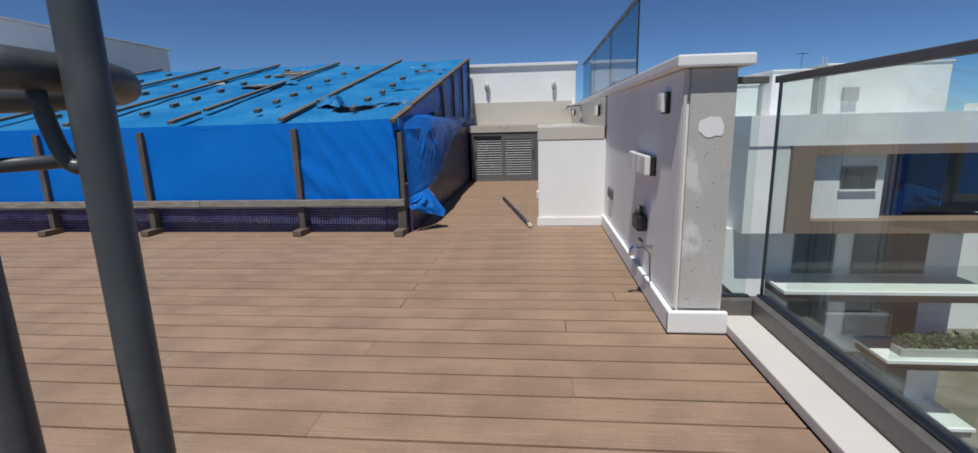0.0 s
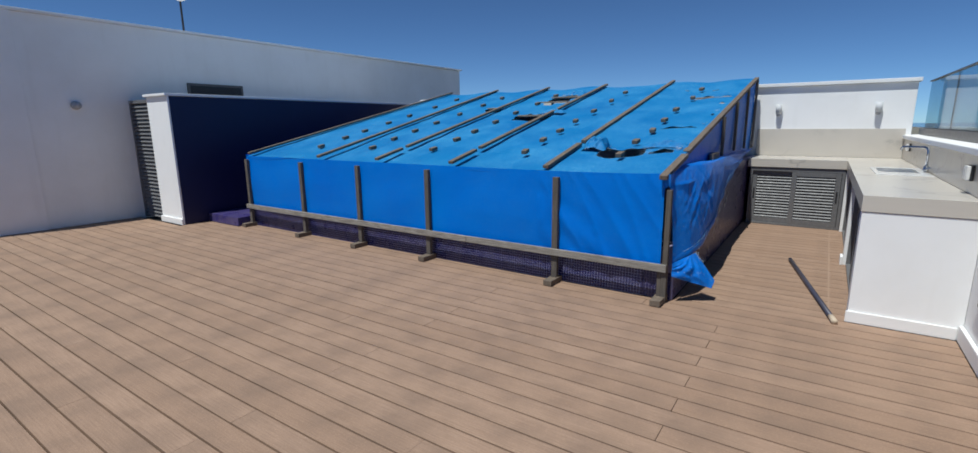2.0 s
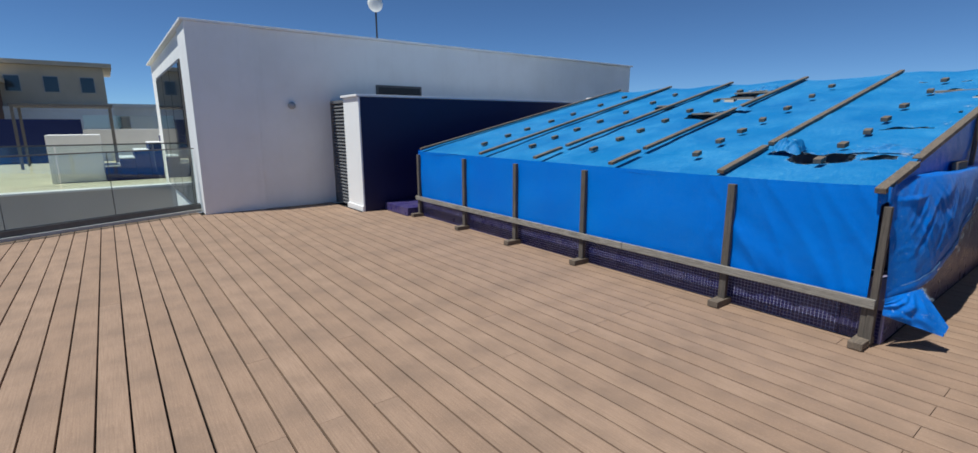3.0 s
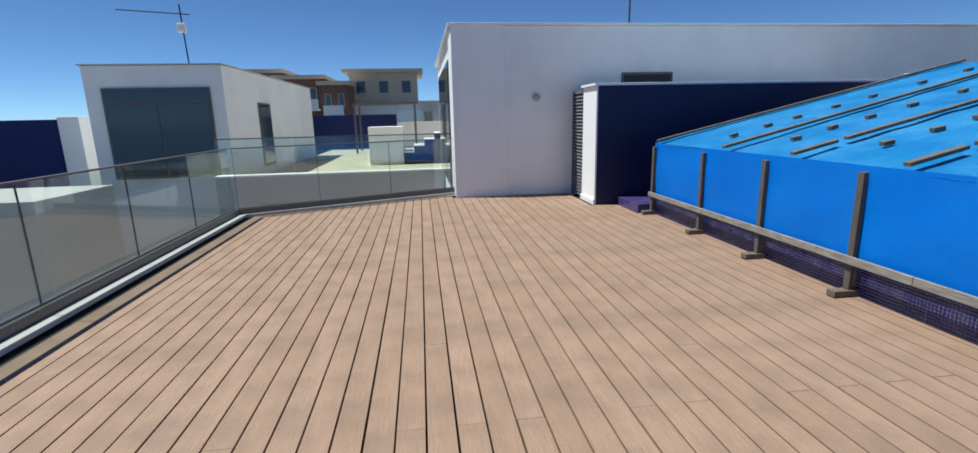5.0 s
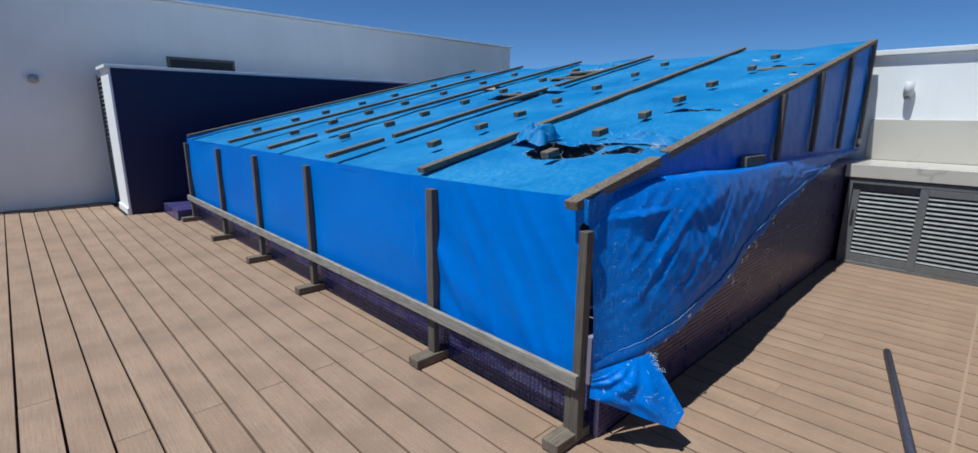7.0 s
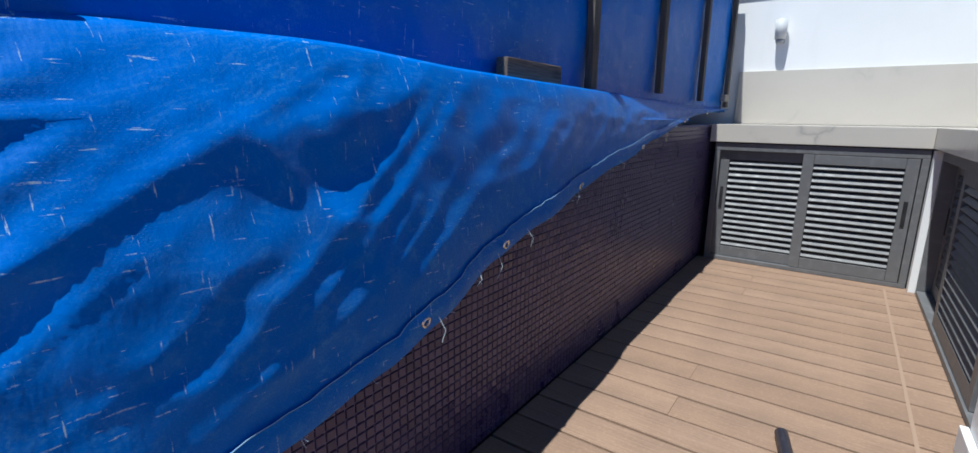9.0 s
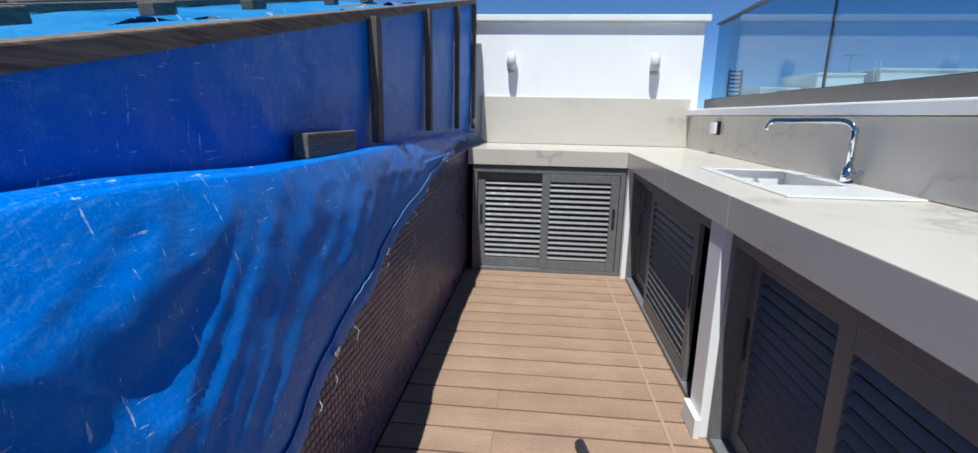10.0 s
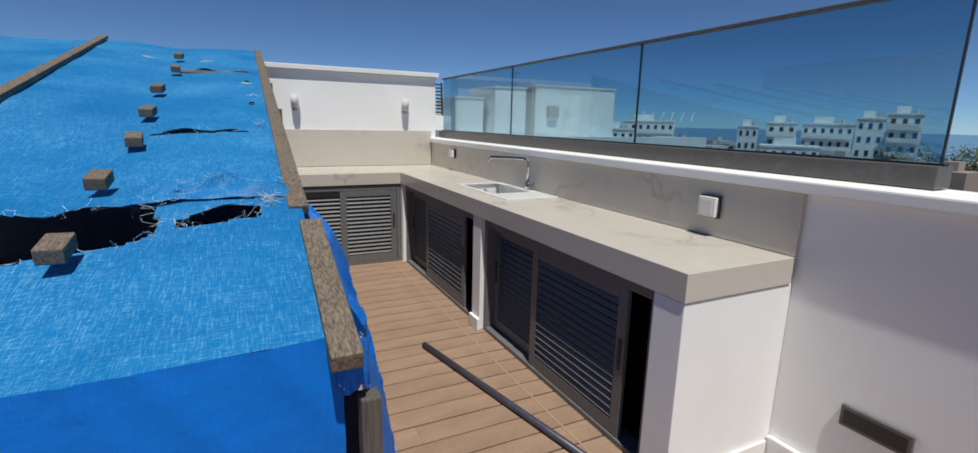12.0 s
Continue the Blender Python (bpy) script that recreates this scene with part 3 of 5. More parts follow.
rows = []
NV = 100
for i in range(421):
    y = ROOF_Y0 + (9.40 - ROOF_Y0) * i / 420
    zt, zf, zl, xl, sh = roof_z(y), lerp(FOLD_Z, y), lerp(LOW_Z, y), lerp(LOW_X, y), lerp(SHELF, y)
    open_up = min(1.0, max(0.0, (y - 5.35) / 0.4))
    crisp = 0.18 + 1.27 * min(1.0, max(0.0, (6.15 - y) / 0.5))
    slack = min(1.0, max(0.0, (y - 4.8) / 0.35)) * min(1.0, (zf - zl) / 0.25)
    r = []
    for k in range(NV + 1):
        s = k / NV
        wr = noise.noise(Vector((y * 2.3, s * 3.0, 2.0))) + 0.4 * noise.noise(Vector((y * 6.0 + s * 6, s * 8.0 - y * 3, 4.0)))
        if s < 0.22:
            f = s / 0.22
            x = -0.952 - 0.012 * f * open_up
            z = zt + (zf - 0.03 * open_up - zt) * f
            x += (0.010 * wr + 0.007 * ridged(Vector((y * 5.0 + z * 3.0, z * 4.0, 9.0)))) * math.sin(math.pi * f) * open_up
        elif s < 0.30:
            f = (s - 0.22) / 0.08
            x = -0.952 - 0.012 * open_up + (0.012 * open_up + sh) * math.sin(f * math.pi / 2)
            z = zf - 0.03 * open_up + 0.03 * open_up * math.sin(f * math.pi) - 0.008 * f
            x += 0.005 * wr
            z += 0.008 * noise.noise(Vector((y * 3.1, 0.4, 7.0))) * open_up
        else:
            f = (s - 0.30) / 0.70
            x0 = -0.952 + sh
            x = x0 + (xl - x0) * f ** 0.68 + 0.010 * math.sin(math.pi * f)
            z = zf - 0.008 + (zl - zf + 0.008) * f
            q = 0.50 * y - 0.87 * z + 0.05 * noise.noise(Vector((y * 2.0, z * 2.0, 6.0)))
            e = 0.87 * y + 0.50 * z
            deep = ridged(Vector((q * 5.2, e * 0.9, 1.0))) ** 3 if ridged(Vector((q * 5.2, e * 0.9, 1.0))) > 0 else 0.0
            fine = ridged(Vector((q * 13.0, e * 2.2, 3.0)))
            cross = ridged(Vector((e * 9.0, q * 3.0, 5.0)))
            gate = 0.5 + 0.5 * noise.noise(Vector((y * 1.6, z * 2.4, 11.0)))
            x += slack * math.sin(math.pi * min(1.0, 0.08 + f * 0.95)) * (0.008 * wr + crisp * (0.015 * deep * gate + 0.015 * fine * gate + 0.006 * cross))
            x += 0.006 * slack * f * math.sin(y * 9.0 + 3 * noise.noise(Vector((y, 1, 1))))
            if z < POOL_TOP + 0.03:
                near = 1.0 - min(1.0, max(0.0, (y - 4.72) / 0.3))
                rise = min(1.0, max(0.0, (z - 0.70) / 0.26))
                x = max(x, -0.852 - 0.01 * min(1.0, max(0.0, y - 5.5)) - near * (0.04 + 0.055 * rise) + 0.004 * wr)
        r.append((x, y, z))
    rows.append(r)
FLAP = rows
part("loose_sheet", sheet(rows), tarp_loose, cover, "loose blue tarpaulin flap hanging in folds", smooth=True)

# torn corner that hangs to the deck below the hem
top_l, top_r = Vector((-0.868, 4.715, 0.335)), Vector((-0.745, 4.955, 0.385))
low_l, low_r = Vector((-0.868, 4.70, 0.225)), Vector((-0.59, 4.985, 0.165))
tip = Vector((-0.595, 4.92, 0.112))
rows = []
for i in range(41):
    u = i / 40
    a = top_l.lerp(top_r, u)
    b = low_l.lerp(tip, min(1.0, u / 0.8)) if u < 0.8 else tip.lerp(low_r, (u - 0.8) / 0.2)
    r = []
    for k in range(31):
        v = k / 30
        p = a.lerp(b, v)
        fan = math.sin((u - 0.95) / (0.25 + v) * 14.0)
        puff = 0.03 * math.sin(math.pi * v) * math.sin(math.pi * min(1.0, u * 1.1))
        n = noise.noise(Vector((u * 6, v * 4, 8)))
        p += Vector((0.8, -0.5, 0.25)) * (puff + (0.008 * fan * (1 - 0.4 * v) + 0.018 * n) * math.sin(math.pi * min(1.0, 0.1 + u)) * min(1.0, v * 4))
        r.append(p)
    rows.append(r)
CORNER = rows
part("corner_flap", sheet(rows), tarp_loose, cover, "crumpled pale tarpaulin corner hanging to the deck", smooth=True)

# posts with feet, the bottom rail
for px in POST_X:
    top = 0.975 if px < -1 else 0.26
    part("post", box(px - 0.028, px + 0.028, 4.675, 4.715, 0.05, top, 0.004), timber, cover)
    part("foot", box(px - 0.042, px + 0.042, 4.55, 4.80, 0.0, 0.05, 0.005), beam_timber, cover)
part("post", box(-0.938, -0.898, 4.670, 4.715, 0.02, 0.925, 0.004), timber, cover, "dark corner post")
xs = (-6.95, -5.2, -2.9, -0.90)
for a, b in zip(xs, xs[1:]):
    part("bottom_rail", box(a + 0.002, b - 0.002, 4.648, 4.672, 0.262, 0.325, 0.004), pale_timber, cover, "pale weathered horizontal batten")


def sloped(x0, x1, y0, y1, w, h, lift=0.004):
    """A batten that lies on the sloping sheet."""
    a, b = Vector((x0, y0, roof_z(y0) + lift + h / 2)), Vector((x1, y1, roof_z(y1) + lift + h / 2))
    d = (b - a).normalized()
    side = d.cross(Vector((0, 0, 1))).normalized()
    m = Matrix((side, d, side.cross(d))).transposed().to_4x4()
    n = (b - a).length
    bm = box(-w / 2, w / 2, -n / 2, n / 2, -h / 2, h / 2, 0.004, m=m)
    bmesh.ops.translate(bm, verts=bm.verts, vec=(a + b) / 2)
    return bm


part("edge_beam", sloped(-0.975, -0.95, 5.38, 9.42, 0.058, 0.034, -0.026), beam_timber, cover, "weathered edge beam")
part("edge_beam", sloped(-0.965, -0.955, 4.645, 5.26, 0.060, 0.036, -0.020), beam_timber, cover, "weathered edge beam end")
for a, b, gap in ((-2.03, -2.17, 5.50), (-3.13, -3.32, 5.18), (-4.22, -4.47, 5.16), (-5.28, -5.64, 0), (-6.86, -6.82, 0)):
    f = lambda y: a + (b - a) * (y - 4.69) / (9.40 - 4.69)
    for y0, y1 in (((4.715, gap), (gap + 0.10, 9.42)) if gap else ((4.715, 9.42),)):
        part("roof_batten", sloped(f(y0), f(y1), y0, y1, 0.055, 0.03), beam_timber, cover)
rng = random.Random(4)
for a, b in ((-1.49, -1.53), (-2.53, -2.68), (-3.76, -3.88), (-4.80, -4.98), (-5.83, -6.02)):
    for y in (5.18, 5.64, 6.06, 6.57, 7.14, 7.84, 8.50):
        y += rng.uniform(-0.02, 0.02)
        x = a + (b - a) * (y - 5.3) / 3.8 + rng.uniform(-0.02, 0.02)
        bk = box(-0.028, 0.028, -0.045, 0.045, 0, 0.038, 0.004, m=Matrix.Rotation(math.atan(SLOPE), 4, "X") @ Matrix.Rotation(radians(rng.uniform(-12, 12)), 4, "Z"))
        bmesh.ops.translate(bk, verts=bk.verts, vec=(x, y, roof_z(y) + 0.0))
        part("clamp_block", bk, beam_timber, cover)
for ya, yb in ((6.87, 1.07), (7.70, 1.09), (8.56, 1.08), (9.37, 1.06)):
    part("side_batten", box(-0.945, -0.915, ya - 0.028, ya + 0.028, yb, roof_z(ya) - 0.02, 0.004), timber, cover)
part("side_block", box(-0.945, -0.905, 6.26, 6.585, 1.062, 1.125, 0.004), beam_timber, cover)
part("side_block", box(-0.93, -0.895, 9.17, 9.31, 1.10, 1.15, 0.004), pale_timber, cover, "short pale batten offcut")
# gathered tarpaulin round the front corner
path = [(-0.975, 4.699), (-0.96, 4.694), (-0.938, 4.688), (-0.920, 4.692), (-0.915, 4.72), (-0.922, 4.77), (-0.935, 4.84), (-0.946, 4.92)]
rows = []
for i in range(33):
    u = i / 32 * (len(path) - 1)
    a = min(int(u), len(path) - 2)
    x = path[a][0] + (path[a + 1][0] - path[a][0]) * (u - a)
    y = path[a][1] + (path[a + 1][1] - path[a][1]) * (u - a)
    r = []
    for k in range(15):
        v = k / 14
        pinch = 0.006 * math.sin(i * 1.7 + 2 * noise.noise(Vector((i * 0.3, v * 3, 2)))) * v
        r.append((x + pinch * 0.5, y - abs(pinch), roof_z(max(y, ROOF_Y0)) + 0.006 - (0.105 + 0.012 * math.sin(i * 0.4)) * v))
    rows.append(r)
part("corner_wrap", sheet(rows), tarp_loose, cover, "gathered tarpaulin round the corner post", smooth=True)


def threads(spots, count, longest, seed, name="frayed_threads"):
    """Loose fibres that stand out from torn edges."""
    rnd = random.Random(seed)
    bm = bmesh.new()
    for k in range(count):
        p = Vector(rnd.choice(spots))
        d = Vector((rnd.gauss(0, 1), rnd.gauss(0, 1), rnd.gauss(0.1, 0.6))).normalized() * rnd.uniform(0.25, 1.0) * longest
        bend = Vector((rnd.gauss(0, 1), rnd.gauss(0, 1), rnd.gauss(-0.4, 0.5))) * longest * 0.25
        tube([p, p + d * 0.5 + bend, p + d], rnd.uniform(0.0003, 0.0007), 3, bm=bm, cap=False)
    return tagged(part(name, bm, fibre, cover, "pale loose tarpaulin fibres"), kind="stuff")


threads(RIM, 260, 0.035, 2)
threads([v for v in RIM if v.x > -2.2 and v.y < 6.0], 120, 0.045, 3)
threads([FLAP[i][NV] for i in range(0, 421, 2)], 110, 0.022, 5)
threads([FLAP[i][k] for i in range(275, 350) for k in (28, 30, 34)], 180, 0.06, 6)
threads([(-0.95 + 0.03 * math.sin(a), 4.73, 1.03) for a in range(12)], 26, 0.016, 7)
threads([(-1.05, y, roof_z(y) + 0.01) for y in (5.42, 5.44, 5.46, 6.4, 7.1)], 90, 0.04, 8)
threads([CORNER[40][k] for k in range(0, 10)], 60, 0.03, 9)
# long loose ends below the hem
rnd = random.Random(12)
bm = bmesh.new()
for i in (96, 111, 119, 133, 166, 204):
    p = Vector(FLAP[i][NV]) + Vector((0.006, 0, 0.015))
    d = Vector((0.01, rnd.uniform(-0.03, 0.03), -rnd.uniform(0.03, 0.07)))
    tube([p, p + d * 0.5 + Vector((0.012, rnd.uniform(-0.01, 0.01), 0)), p + d], 0.0007, 4, bm=bm, cap=False)
tagged(part("hanging_threads", bm, fibre, cover, "pale threads hanging from the hem"), kind="stuff")
# doubled hem with its stitched seam, and eyelets
HEM_D = 0.055
band, seam = [], []
for i in range(0, 421):
    r, col = [], FLAP[i]
    gap = max(1, min(24, round(HEM_D / max(0.004, (Vector(col[NV - 1]) - Vector(col[NV])).length))))
    for k in range(7):
        p = Vector(col[NV - gap]).lerp(Vector(col[NV]), k / 6)
        r.append(p + Vector((0.0045 + 0.003 * math.sin(math.pi * k / 6), 0, 0.002 if k == 0 else 0)))
    band.append(r)
    seam.append(Vector(r[0]) + Vector((0.001, 0, 0.0015 * math.sin(i * 2.1))))
hem = part("hem", sheet(band), tarp_loose, cover, "doubled hem of the loose sheet", smooth=True)
part("hem_seam", tube(seam[10:330:2], 0.0010, 5), seam_mat, hem, "worn pale seam")
part("hem_edge", tube([Vector(FLAP[i][NV]) for i in range(0, 421, 3)], 0.003, 6), tarp_loose, hem, smooth=True)
spots = [Vector(FLAP[i][NV - 4]) + Vector((0.012, 0, 0)) for i in (52, 92, 122, 168, 228, 290, 350)] + [Vector(CORNER[33][29]) + Vector((0.008, -0.006, 0.004))]
for p in spots:
    ring = [p + 0.010 * Vector((0.25 * math.sin(a), math.cos(a), math.sin(a))) for a in (2 * math.pi * k / 14 for k in range(15))]
    part("eyelet", tube(ring, 0.0032, 6), chrome, cover, "metal eyelet")


def crumple(name, cx, cy, wx, wy, high, seed, label):
    """A torn lip of sheet that stands up crumpled beside a hole."""
    rows = []
    for i in range(49):
        u = i / 48
        r = []
        for k in range(31):
            v = k / 30
            hump = math.sin(math.pi * u) ** 0.7 * math.sin(math.pi * min(1.0, 0.05 + v * 0.95)) ** 0.7
            n = ridged(Vector((u * 4.5 + seed, v * 2.6, seed)))
            m = noise.noise(Vector((u * 3, v * 3, seed + 4.0)))
            x = cx + wx * (u - 0.5) + 0.03 * m
            y = cy + wy * (v - 0.5) + 0.05 * hump * noise.noise(Vector((u * 5, v * 3, seed + 2.0)))
            r.append((x, y, roof_z(y) - 0.004 + hump * high * (0.55 + 0.45 * n + 0.5 * m)))
        rows.append(r)
    part(name, sheet(rows), tarp_worn, cover, label, smooth=True)
    edge = [r[k] for r in rows[4:45] for k in (0, 15, 30)]
    threads(edge, 70, 0.035, seed + 20)


crumple("torn_lip", -1.86, 5.46, 0.24, 0.22, 0.12, 1, "crumpled torn lip of the sheet")
crumple("torn_lip", -1.20, 5.55, 0.44, 0.16, 0.055, 2, "crumpled torn lip of the sheet")
crumple("torn_lip", -3.26, 7.23, 0.36, 0.16, 0.05, 3, "crumpled torn lip of the sheet")
crumple("torn_lip", -3.55, 8.66, 0.34, 0.24, 0.06, 4, "crumpled torn lip of the sheet")
# bare laths that show in and beside the holes
for x0, x1, y, up in ((-3.72, -3.21, 7.04, -0.004), (-3.88, -3.40, 8.02, 0.0), (-3.88, -3.36, 8.40, 0.004), (-1.49, -1.03, 7.975, -0.012), (-4.65, -4.35, 7.60, 0.006)):
    part("lath", box(x0, x1, y - 0.019, y + 0.019, roof_z(y) - 0.012 + up, roof_z(y) + 0.010 + up, 0.003), pale_timber, cover, "bare pale lath")
cover.rotation_euler.z = -0.006
cover.location += Vector((-0.034, 0.03, 0.004))

# ---- outdoor kitchen ----
FRONT_X, END_Y, CORNER_Y, TOP_Z = 0.277, 5.045, 8.76, 0.938
kitchen = thing("kitchen_base", (0.6, 7.0, 0.0), "white rendered masonry base of the outdoor kitchen", "kitchen base")
part("end_wall", box(0.283, WALL_X - 0.002, END_Y + 0.006, 5.205, 0.0, 0.819, 0.004), white_wall, kitchen)
part("end_skirting", box(0.270, WALL_X - 0.032, END_Y - 0.008, END_Y + 0.005, 0.0, 0.085, 0.004), white_coping, kitchen)
part("pier", box(0.285, 0.385, 6.83, 6.96, 0.0, 0.819, 0.004), white_wall, kitchen)
part("pier_foot", box(0.262, 0.284, 6.815, 6.965, 0.0, 0.085, 0.003), white_coping, kitchen)
part("corner_pier", box(0.282, 0.35, 8.715, 8.795, 0.0, 0.815, 0.003), white_wall, kitchen)
# near-black back panels: the shade inside the cabinets is put into their colour
part("back", box(0.75, 0.80, 5.21, 9.40, 0.0, 0.81), cabinet_shade, kitchen)
part("back", box(-0.88, 0.7, 9.25, 9.3, 0.0, 0.81), cabinet_shade, kitchen)
worktop = thing("worktop", (0.6, 7.0, 0.81), "white veined stone worktop on the kitchen base", "worktop")
SINK = (0.46, 0.86, 6.79, 7.67)
T0 = 0.822
part("slab", box(FRONT_X, WALL_X - 0.02, END_Y, SINK[2], T0, TOP_Z, 0.003), marble, worktop)
part("slab", box(FRONT_X, SINK[0], SINK[2] + 0.0005, SINK[3] - 0.0005, T0, TOP_Z, 0.003), marble, worktop)
part("slab", box(SINK[1], WALL_X - 0.02, SINK[2] + 0.0005, SINK[3] - 0.0005, T0, TOP_Z, 0.003), marble, worktop)
part("slab", box(FRONT_X, WALL_X - 0.02, SINK[3], BACK_Y - 0.03, T0, TOP_Z, 0.003), marble, worktop)
part("slab", box(-0.885, FRONT_X - 0.001, CORNER_Y, BACK_Y - 0.03, T0, TOP_Z, 0.003), marble, worktop)
solo("backsplash", box(WALL_X - 0.019, WALL_X - 0.001, END_Y, BACK_Y - 0.001, TOP_Z + 0.002, 1.204, 0.002), marble, (0.92, 7.2, TOP_Z), "polished pale stone splashback along the parapet", "splashback", kind="structure")
solo("backsplash", box(-0.885, WALL_X - 0.02, BACK_Y - 0.026, BACK_Y - 0.001, TOP_Z + 0.002, 1.340, 0.002), marble, (0, 9.44, TOP_Z), "white veined stone splashback on the screen wall", "splashback", kind="structure")


def louvre_door(parent, at, width, height, turn, handle_side=1, slats=15):
    """A framed louvre door under its cabinet; width runs along x before turning, the front faces -y."""
    m = pose(*at, 0, 0, turn)

    def put(name, bm, mat, up, lab=""):
        bmesh.ops.transform(bm, matrix=m, verts=bm.verts)
        return part(name, bm, mat, up, lab)

    s, t, w = 0.060, 0.022, width
    # black sheet behind the slats: shade of the gaps painted as colour
    d = put("door", box(s, w - s, 0.013, 0.016, 0.07, height - 0.06), black_plastic_and_gap_shade, parent, "louvred sliding door")
    for a in (0, w - s):
        put("stile", box(a, a + s, -t / 2, t / 2, 0, height, 0.003), louvre_metal, d)
    for z0, z1 in ((0, 0.07), (height - 0.06, height)):
        put("rail", box(s + 0.0005, w - s - 0.0005, -t / 2, t / 2, z0, z1, 0.003), louvre_metal, d)
    pitch = (height - 0.13) / slats
    for k in range(slats):
        z = 0.07 + pitch * (k + 0.5)
        put("slat", box(s + 0.001, w - s - 0.001, -0.004, 0.004, z - pitch * 0.36, z + pitch * 0.36, 0.0018, m=Matrix.Rotation(radians(-36), 4, "X")), louvre_metal, d)
    hx = w - s / 2 if handle_side > 0 else s / 2
    put("handle", box(hx - 0.010, hx + 0.010, -t / 2 - 0.005, -t / 2 - 0.0005, height * 0.46, height * 0.46 + 0.15, 0.002), black_plastic_and_gap_shade, d, "recessed black pull")
    return d


def cabinet(x0, x1, y0, y1, label):
    f = thing("cabinet", ((x0 + x1) / 2, (y0 + y1) / 2, 0), label, "cabinet", "louvred kitchen cabinets")
    along_x = (x1 - x0) > (y1 - y0)
    part("head", box(x0, x1, y0, y1, 0.765, 0.815, 0.003), louvre_metal, f)
    part("track", box(x0, x1, y0, y1, 0.001, 0.028, 0.003), louvre_metal, f)
    for end in (0, 1):
        if along_x:
            a = x0 if end == 0 else x1 - 0.035
            part("jamb", box(a, a + 0.035, y0, y1, 0.0285, 0.7645, 0.003), louvre_metal, f)
        else:
            a = y0 if end == 0 else y1 - 0.035
            part("jamb", box(x0, x1, a, a + 0.035, 0.0285, 0.7645, 0.003), louvre_metal, f)
    return f


unit = cabinet(-0.85, 0.275, 8.775, 8.868, "anthracite cabinet with louvred sliding doors under the back worktop")
louvre_door(unit, (-0.815, 8.812, 0.03), 0.57, 0.733, 0, -1)
louvre_door(unit, (-0.33, 8.787, 0.03), 0.565, 0.733, 0, 1)
unit = cabinet(0.315, 0.415, 6.965, 8.71, "anthracite cabinet with louvred sliding doors below the sink")
louvre_door(unit, (0.39, 8.675, 0.03), 0.90, 0.733, -90, -1)
louvre_door(unit, (0.335, 8.10, 0.03), 0.90, 0.733, -90, 1)
unit = cabinet(0.315, 0.415, 5.21, 6.825, "anthracite louvred cabinet with one door slid open")
louvre_door(unit, (0.39, 6.79, 0.03), 0.81, 0.733, -90, -1)
louvre_door(unit, (0.335, 6.20, 0.03), 0.81, 0.733, -90, 1)

# sink and tap
sink = thing("sink", (0.64, 7.23, TOP_Z), "white ceramic sink set into the worktop", "sink")
x0, x1, y0, y1 = SINK
part("rim", box(x0 - 0.012, x1 + 0.012, y0 - 0.015, y0 + 0.27, TOP_Z + 0.0005, TOP_Z + 0.008, 0.003), ceramic, sink, "white drainer")
for a in ((x0 - 0.012, x0 + 0.03, y0 + 0.271, y1 + 0.015), (x1 - 0.05, x1 + 0.012, y0 + 0.271, y1 + 0.015), (x0 + 0.0305, x1 - 0.0505, y1 - 0.03, y1 + 0.015)):
    part("rim", box(*a, TOP_Z + 0.0005, TOP_Z + 0.008, 0.003), ceramic, sink)
part("bowl", box(x0 + 0.002, x1 - 0.002, y0 + 0.002, y1 - 0.002, 0.72, 0.735), ceramic, sink)
for a in ((x0 + 0.002, x0 + 0.014, y0 + 0.002, y1 - 0.002), (x1 - 0.014, x1 - 0.002, y0 + 0.002, y1 - 0.002), (x0 + 0.015, x1 - 0.015, y0 + 0.255, y0 + 0.27), (x0 + 0.015, x1 - 0.015, y1 - 0.014, y1 - 0.002)):
    part("bowl_side", box(*a, 0.736, TOP_Z - 0.001), ceramic, sink)
tap = thing("tap", (0.86, 7.19, TOP_Z), "chrome kitchen tap with a square swivel spout", "tap")
part("base", cyl(0.86, 7.19, TOP_Z + 0.009, TOP_Z + 0.07, 0.024, 0.021, bevel=0.003), chrome, tap, smooth=True)
line = [(0.86, 7.19, TOP_Z + 0.071), (0.86, 7.19, 1.15)] + arc([(0.86, 7.19, 1.15), (0.855, 7.20, 1.185), (0.83, 7.26, 1.185)]) + [(0.70, 7.51, 1.18)] + arc([(0.70, 7.51, 1.18), (0.685, 7.54, 1.177), (0.683, 7.545, 1.14)])
part("spout", tube(line, 0.012), chrome, tap, smooth=True)
part("lever", box(0.825, 0.897, 7.145, 7.16, TOP_Z + 0.03, TOP_Z + 0.05, 0.005, m=Matrix.Rotation(radians(-25), 4, "Y")), chrome, tap)

